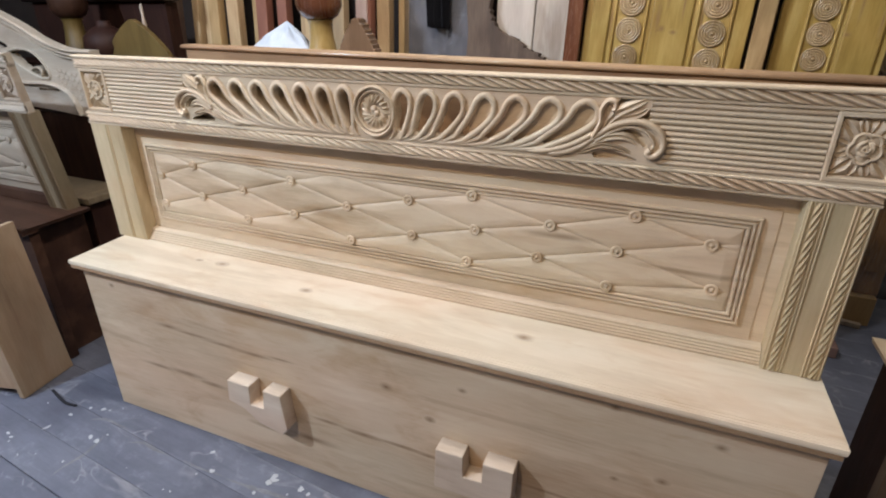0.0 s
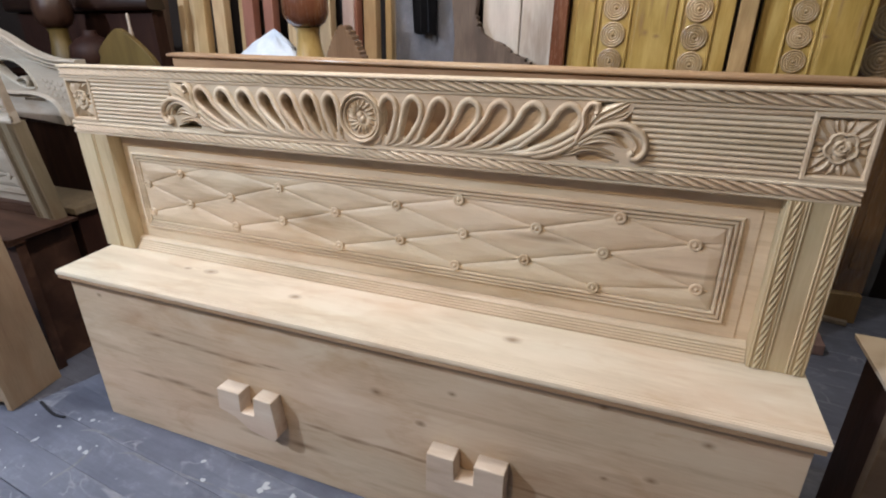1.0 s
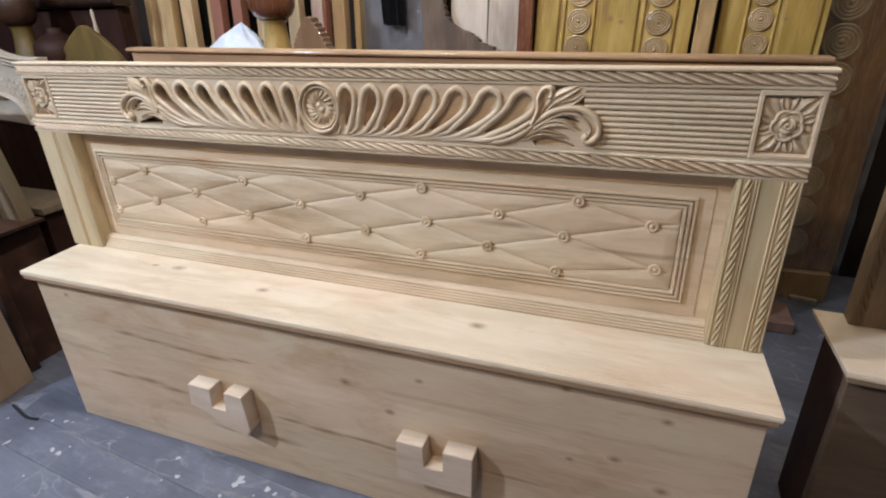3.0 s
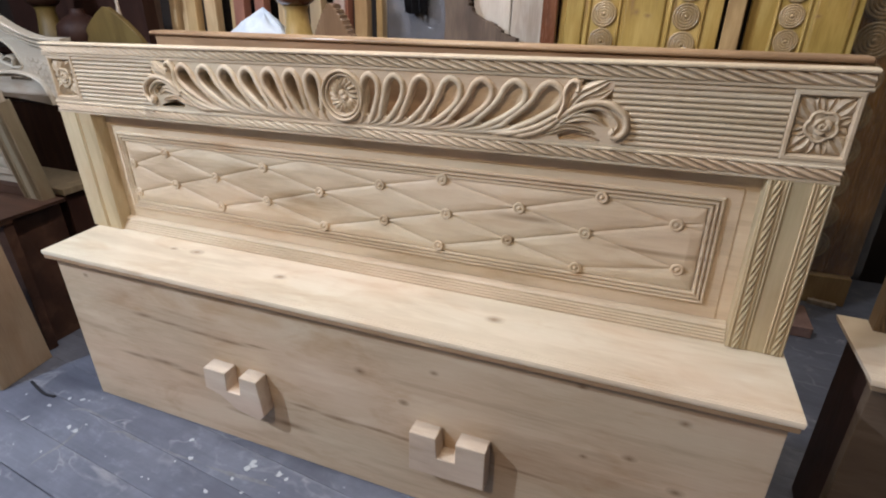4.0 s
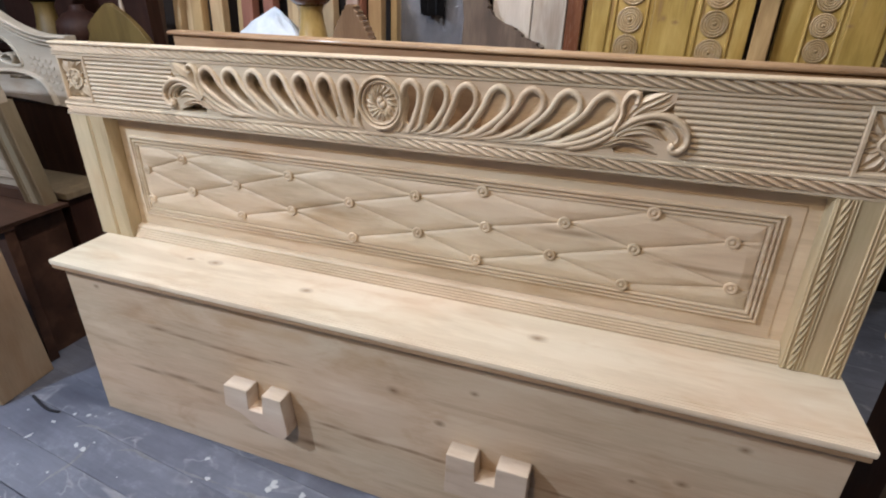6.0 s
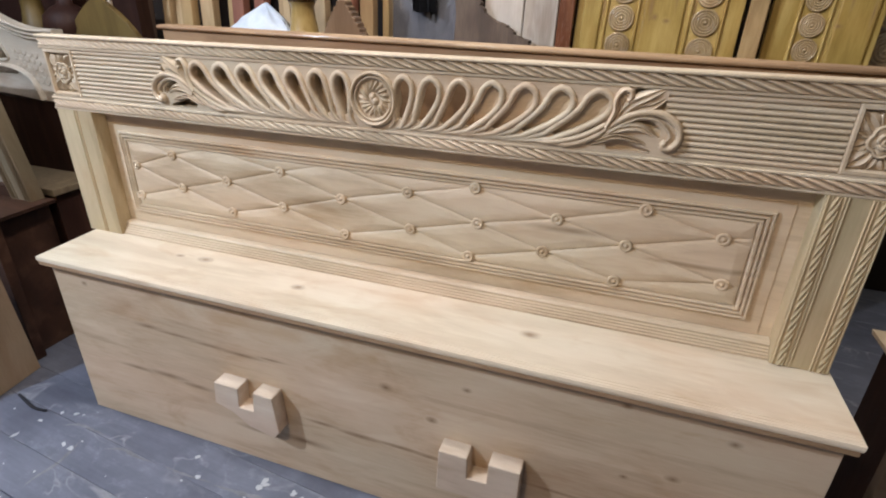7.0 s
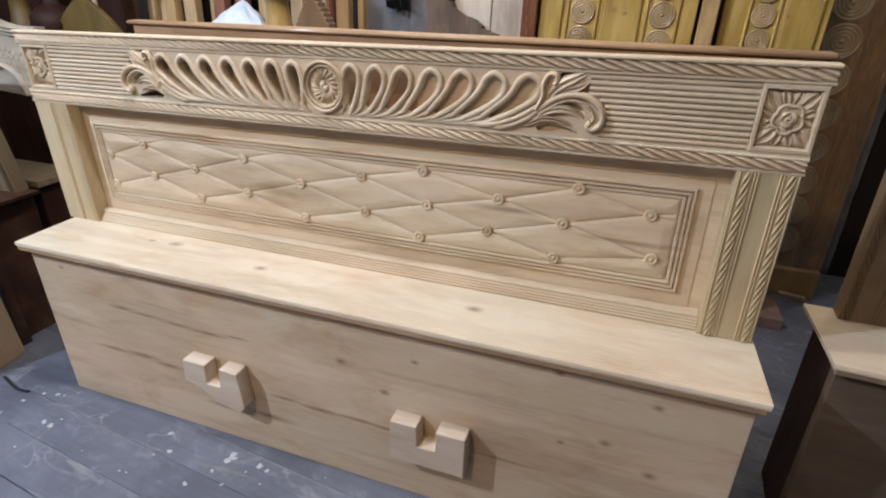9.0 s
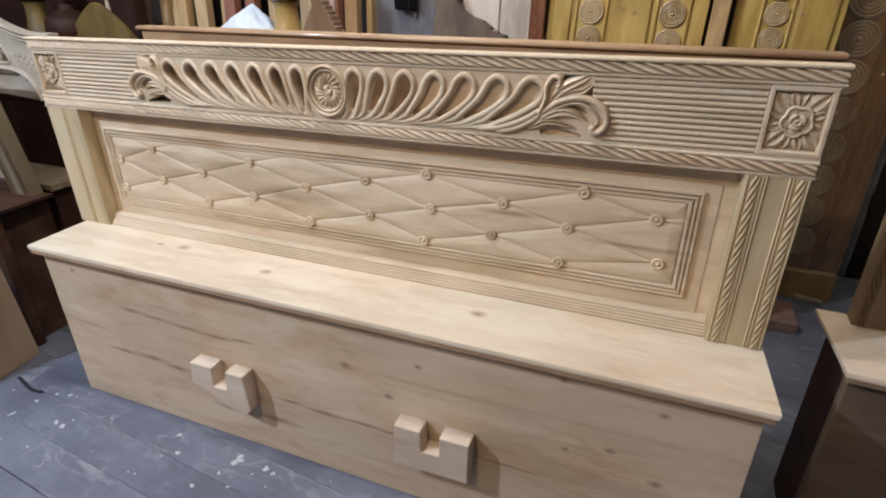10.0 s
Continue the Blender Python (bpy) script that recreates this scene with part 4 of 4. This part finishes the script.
def crinkled(x0, x1, y, z0, z1):
    """A sheet of plastic with creases, hanging close to what it covers."""
    bm = bmesh.new()
    nx, nz = 24, 56
    grid = []
    for j in range(nz + 1):
        z = z0 + (z1 - z0) * j / nz
        grid.append([bm.verts.new((x0 + (x1 - x0) * k / nx, y + 0.011 * noise.noise((k * 0.9, z * 14, y * 9)) + 0.005 * noise.noise((k * 2.1, z * 42, 4.0)), z + (0.012 * noise.noise((k * 0.7, 2.0, 1.0)) if j == nz else 0))) for k in range(nx + 1)])
    for p, q in zip(grid, grid[1:]):
        for k in range(nx):
            bm.faces.new((p[k], p[k + 1], q[k + 1], q[k]))
    bmesh.ops.solidify(bm, geom=bm.faces[:], thickness=0.0006)
    return bm


wrapped = thing("wrapped_cabinet", (-0.338, 1.37, 0), "cloudy grey cabinet end in crinkled clear plastic", "cabinet")
part("panel", box(-0.17, 0.14, 0.0, 0.03, 0.0, 1.62, 0.003), plain("cloudy_grey_panel", (0.065, 0.062, 0.075), 0.3, spread=0.9, size=13.0, bump=1.0), wrapped)
sheet = part("plastic_wrap", crinkled(-0.175, 0.145, -0.022, 0.0, 1.63), plastic_wrap, wrapped, "clear plastic wrap")
sheet.visible_shadow = False


def turned_post(place, label, s=1.0, bulb=None, foot=None):
    """A turned bed post standing on its flared yellow foot, with a dark bulb above."""
    post = thing("bed_post", place, label, "bed post", "turned bed posts")
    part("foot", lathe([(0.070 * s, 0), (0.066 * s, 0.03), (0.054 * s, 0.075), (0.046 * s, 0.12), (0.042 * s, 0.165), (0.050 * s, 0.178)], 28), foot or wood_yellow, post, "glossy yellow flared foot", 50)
    part("bulb", lathe([(0.046 * s, 0.1785), (0.070 * s, 0.195), (0.086 * s, 0.225), (0.088 * s, 0.27), (0.078 * s, 0.32), (0.052 * s, 0.37), (0.040 * s, 0.42), (0.048 * s, 0.46), (0.038 * s, 0.52), (0.036 * s, 0.80), (0.02, 0.82)], 28), bulb or wood_turned, post, "glossy red-brown turned bulb", 50)
    return post


turned_post((-0.695, 1.00, 0.9665), "turned bed post with red-brown bulb over yellow foot")
# Twin of the post above; darker woods carry the dim corner's shade.
turned_post((-1.995, 0.92, 0.9665), "turned bed post, bulb and foot coloured darker for the dim corner", 0.9, wood_turned_shaded, mustard)
dark = thing("dark_bed", (-1.825, 1.13, 0), "dark polished wooden bed head with thick rounded top rail", "bed")
part("board", box(-0.75, 0.19, 0.0, 0.03, 0.05, 1.2165, 0.002), wood_dark, dark)
part("top_rail", prism([(-0.03, 1.2170), (-0.045, 1.2315), (-0.045, 1.2715), (-0.025, 1.2915), (0.05, 1.2915), (0.06, 1.2170)], "x", -0.78, 0.22, 0.003), wood("dark_polished_rail_wood", (0.008, 0.0035, 0.0025), (0.020, 0.009, 0.006), (0.042, 0.021, 0.014), rough=0.35, coat=0.3), dark, "thick rounded top rail", 40)
for x in (-0.70, 0.14):
    part("leg", box(x - 0.04, x + 0.04, 0.0305, 0.08, 0.0, 1.2165, 0.003), wood_dark, dark)
knob = link_mesh("wooden_ball", lathe([(0.05, 0), (0.075, 0.015), (0.098, 0.06), (0.092, 0.105), (0.06, 0.135), (0.03, 0.15), (0.028, 0.17)], 28), wood_dark, smooth=60)
knob.matrix_basis = pose(-1.808, 0.93, 0.9665)
tagged(knob, "black-brown turned wooden ball with a short neck", "ball")
spindle = link_mesh("turned_spindle", lathe([(0.016, 0), (0.010, 0.05), (0.006, 0.12), (0.010, 0.15), (0.006, 0.19), (0.007, 0.23), (0.003, 0.24)], 16), PLANKS[5], smooth=60)
spindle.matrix_basis = pose(-1.636, 1.0, 0.9665)
tagged(spindle, "slim pale turned spindle", "spindle")


def stepped_crest(place, half, height, mat, label, depth=0.05, steps=26, full=1.0):
    """A finial board with an ogee outline cut in small steps."""
    right = []
    for k in range(steps):
        t = k / steps
        w = half * (1 - t ** full) ** 0.8
        right += [(w, height * t), (w, height * (t + 0.62 / steps)), (w - half * 0.9 / steps, height * (t + 0.8 / steps))]
    right.append((half * 0.02, height))
    outline = right + [(-x, z) for x, z in reversed(right)]
    ob = link_mesh("carved_finial", prism(outline, "y", -depth / 2, depth / 2, 0.002), mat)
    ob.matrix_basis = pose(*place)
    return tagged(ob, label, "finial", "carved finials")


stepped_crest((-0.442, 0.86, 0.9665), 0.096, 0.190, wood("glossy_finial_wood", (0.09, 0.050, 0.028), (0.19, 0.115, 0.068), (0.31, 0.20, 0.125), along="z", rough=0.2, coat=1.0), "glossy brown stepped wooden finial", 0.05, 12, 1.4)
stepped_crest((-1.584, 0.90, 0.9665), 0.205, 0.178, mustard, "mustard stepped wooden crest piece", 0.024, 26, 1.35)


def plastic_bag():
    """A crumpled bag: a soft tent with a peak and radial creases."""
    bm = bmesh.new()
    rings, seg = 14, 56
    grid = []
    for i in range(rings + 1):
        t = i / rings
        row = []
        for k in range(seg):
            a = 2 * math.pi * k / seg
            crease = 0.10 * noise.noise((math.cos(a) * 2.4, math.sin(a) * 2.4, 0.7)) + 0.055 * abs(math.sin(a * 5.5 + 1.2 * math.sin(a * 2))) + 0.05 * noise.noise((math.cos(a) * 6, math.sin(a) * 6, t * 5))
            rad = t * (1 + crease)
            x, yy = 0.245 * rad * math.cos(a) + 0.072 * (1 - t), 0.11 * rad * math.sin(a)
            z = 0.164 * (1 - t ** 1.08) * (1 + 0.6 * crease * (1 - t)) + 0.020 * noise.noise((x * 13, yy * 13, 5.0)) * min(1.0, 4 * t) + 0.012 * noise.noise((x * 38, yy * 38, 3.0))
            row.append(bm.verts.new((x, yy, max(0.0, z))))
        grid.append(row)
    for p, q in zip(grid, grid[1:]):
        for k in range(seg):
            bm.faces.new((p[k], p[(k + 1) % seg], q[(k + 1) % seg], q[k]))
    bmesh.ops.remove_doubles(bm, verts=bm.verts[:], dist=0.0004)
    return bm


bag = link_mesh("plastic_bag", plastic_bag(), bag_plastic, smooth=28)
bag.matrix_basis = pose(-0.940, 1.02, 0.9675)
tagged(bag, "crumpled pale blue-white plastic bag", "bag")


def spiral_disc(bm, x, y, z, r):
    """A turned disc of concentric rings."""
    dome(bm, x, y, z, r * 1.02, 0.0020, 28, 3)
    for k in range(4):
        ribbon(bm, circle(x, z, r * (0.92 - 0.20 * k), 28), r * 0.085, y - 0.0040, y - 0.0012, y + 0.003, closed=True)
    dome(bm, x, y - 0.002, z, r * 0.15, 0.006, 12, 3)


disc_wood = wood("glossy_disc_wood", (0.21, 0.135, 0.065), (0.36, 0.255, 0.135), (0.47, 0.36, 0.215), along="z", rough=0.25, coat=1.0)


def carved_door(place, width, columns, mat, label, height=2.05, disc=0.045, lean=3.0, side=0.0, wrapped=False, start=0.10):
    """A door leaf with carved columns of ringed discs between raised panels."""
    door = thing("carved_door", place, label, "door", "carved doors")
    door.rotation_euler = (radians(-lean), radians(side), 0)
    part("leaf", box(-width / 2, width / 2, 0, 0.035, 0, height, 0.003), mat, door)
    edges = [-width / 2] + columns + [width / 2]
    for c in columns:
        z = start + disc
        one = None
        while z < height - 0.08:
            if one is None:
                bm = bmesh.new()
                spiral_disc(bm, 0, 0, 0, disc)
                one = ob = part("ringed_disc", bm, disc_wood, door, smooth=50)
            else:
                ob = new("ringed_disc", one.data)
                ob.parent = door
            ob.location = (c, -0.004, z)
            z += disc * 2.08
        for s in (-1, 1):
            part("bead", ribbon(bmesh.new(), [(c + s * disc * 1.22, 0.02), (c + s * disc * 1.22, height - 0.02)], 0.005, -0.009, -0.001, 0.001), mat, door, smooth=60)
    for a, b in zip(edges, edges[1:]):
        a += disc * 1.5 if a in columns else 0.015
        b -= disc * 1.5 if b in columns else 0.015
        if b - a > 0.06:
            part("raised_panel", box(a + 0.006, b - 0.006, -0.010, 0.001, 0.10, height - 0.10, 0.006), mat, door)
    if wrapped:
        sheet = part("plastic_wrap", crinkled(-width / 2 - 0.012, width / 2 + 0.012, -0.034, 0.0, height), plastic_wrap, door, "shiny clear plastic wrap")
        sheet.visible_shadow = False
    return door


carved_door((0.502, 1.145, 0.004), 0.517, [-0.109, 0.153], wood_door, "ochre varnished carved door with columns of ringed discs", disc=0.0415, side=1.6, start=0.0335)
carved_door((0.990, 1.15, 0.004), 0.30, [-0.033], wood_door, "ochre varnished carved door leaf beside a narrow lath", disc=0.0352, side=1.6, start=0.0480)
plank(0.770, 0.821, 1.115, 2.0, PLANKS[1], 3.0, 1.6, "narrow tan lath standing between the doors")
carved_door((1.275, 1.535, 0.128), 0.42, [0.035], wood_door_shaded, "varnished carved door in clear plastic, shade browned into its colour", disc=0.062, lean=0.5, wrapped=True, start=0.06)
foot = link_mesh("timber_block", box(1.11, 1.480, 1.505, 1.66, 0.0, 0.126, 0.004), PLANKS[1])
tagged(foot, "short ochre timber block under the brown door", "block")
parcel = thing("wrapped_board", (1.20, 1.235, 0.0), "small brown board wrapped in shiny plastic on the floor", "board")
part("board", box(-0.12, 0.11, -0.04, 0.14, 0.0, 0.045, 0.004), plain("glossy_pinkish_wrap", (0.30, 0.19, 0.16), 0.2, spread=0.5, size=14.0, bump=0.6), parcel)
stick = link_mesh("short_stick", box(-0.05, 0.05, -0.012, 0.012, 0.0, 0.02, 0.003), PLANKS[5])
stick.matrix_basis = pose(1.397, 1.489, 0.001, 0, 0, -14)
tagged(stick, "short pale wooden stick lying on floor boards", "stick")
# Thin black strip added on top to stand for a dark gap between boards.
arc = spline([(-0.084, 0.017), (-0.013, -0.003), (0.029, -0.010), (0.066, -0.006)], 5)
strip = link_mesh("rubber_strip", prism([(p[0] + 0.001, p[1] + 0.004) for p in arc] + [(p[0] - 0.001, p[1] - 0.004) for p in reversed(arc)], "z", 0.0, 0.006, 0.0012), cloth_black)
strip.matrix_basis = pose(-1.100, -0.063, 0.001)
tagged(strip, "short black strip laid in place of a dark floor gap", "strip")

# ---------------------------------------------------------------- floor boards
random.seed(11)
W = 0.118       # width of a board
TURN = radians(-5.7)
whole = None
for k in range(-31, 21):
    v = -0.162 + W * (k + 0.5) - (0.0016 if k == -3 else 0)
    run = [u for u in np.linspace(-4.30, 4.30, 173) if -3.53 < u * math.sin(TURN) + v * math.cos(TURN) < 1.85 and abs(u * math.cos(TURN) - v * math.sin(TURN)) < 4.26]
    if len(run) < 2:
        continue
    full = run[-1] - run[0] > 8.4
    if not full or whole is None:
        b = box(-4.21 if full else run[0], 4.21 if full else run[-1], -W / 2 + 0.0005, W / 2 - 0.0005, -0.022, 0.0, 0.0009)
        me = bpy.data.meshes.new("floor_board")
        b.to_mesh(me)
        b.free()
        me.materials.append(floor_wood)
        whole = me if full else whole
    ob = new("floor_board", whole if full else me)
    ob.parent = floor_base
    ob.matrix_basis = pose(-v * math.sin(TURN), v * math.cos(TURN), random.uniform(-0.0010, 0.0), 0, 0, math.degrees(TURN))

# dried paint spots on the boards
spots = bmesh.new()
random.seed(21)
SPLATS = [(-0.476, -0.049, 0.006), (-0.425, -0.103, 0.006), (-0.251, -0.052, 0.009), (-0.241, -0.060, 0.006), (-0.157, -0.058, 0.009), (-0.129, -0.064, 0.005), (-0.265, -0.117, 0.006), (-0.250, -0.074, 0.008),
          (-0.302, -0.175, 0.005), (-0.212, -0.144, 0.004), (-0.939, -0.044, 0.006), (-1.014, -0.102, 0.005), (-0.863, -0.145, 0.006), (-1.026, -0.169, 0.006), (-0.831, -0.150, 0.008), (-0.985, -0.055, 0.006)]
for k in range(52):
    x, yy = random.uniform(-1.15, 0.25), random.uniform(-0.40, 0.0)
    r = random.choice((0.0015, 0.002, 0.0025, 0.003, 0.0045))
    if k < len(SPLATS):
        x, yy, r = SPLATS[k]
    long, turn = random.uniform(0.8, 2.0), random.uniform(0, math.pi)
    ring = []
    for q in range(10):
        a, w = 2 * math.pi * q / 10, random.uniform(0.65, 1.25)
        u, v = r * w * long * math.cos(a), r * w * math.sin(a)
        ring.append(spots.verts.new((x + u * math.cos(turn) - v * math.sin(turn), yy + u * math.sin(turn) + v * math.cos(turn), 0.0008)))
    spots.faces.new(ring)
bmesh.ops.recalc_face_normals(spots, faces=spots.faces[:])
bmesh.ops.solidify(spots, geom=spots.faces[:], thickness=0.0009)
paint = link_mesh("paint_spots", spots, paint_white)
tagged(paint, "dried white paint drips on the floor boards", "paint spots", kind="stuff")

# pale dust dragged across the boards
smears = bmesh.new()
for line, half in (([(-0.824, -0.293), (-0.825, -0.254), (-0.815, -0.204), (-0.821, -0.154), (-0.831, -0.117)], 0.007), ([(-0.741, -0.118), (-0.692, -0.101), (-0.638, -0.107), (-0.580, -0.108)], 0.006),
                   ([(-0.367, -0.109), (-0.290, -0.106), (-0.200, -0.099), (-0.135, -0.098)], 0.008), ([(-0.935, -0.093), (-0.885, -0.074), (-0.779, -0.079)], 0.006), ([(-0.54, -0.106), (-0.46, -0.109), (-0.38, -0.105)], 0.004)):
    pts = spline(line, 7)
    left, right = [], []
    for k, p in enumerate(pts):
        f = half * math.sin(math.pi * (k + 0.5) / len(pts)) * random.uniform(0.5, 1.0)
        t = (pts[min(k + 1, len(pts) - 1)] - pts[max(k - 1, 0)]).normalized()
        left.append(smears.verts.new((p[0] - t[1] * f, p[1] + t[0] * f, 0.0006)))
        right.append(smears.verts.new((p[0] + t[1] * f, p[1] - t[0] * f, 0.0006)))
    for k in range(len(pts) - 1):
        smears.faces.new((left[k], left[k + 1], right[k + 1], right[k]))
bmesh.ops.recalc_face_normals(smears, faces=smears.faces[:])
for f in smears.faces:
    if f.normal.z < 0:
        f.normal_flip()
for v in smears.verts:
    v.co.z = 0.0009
dust = link_mesh("dust_smears", smears, plain("pale_floor_dust", (0.20, 0.206, 0.222), 0.8, spread=0.35, size=70.0))
tagged(dust, "pale dust smeared over the blue-grey floor boards", "dust", kind="stuff")
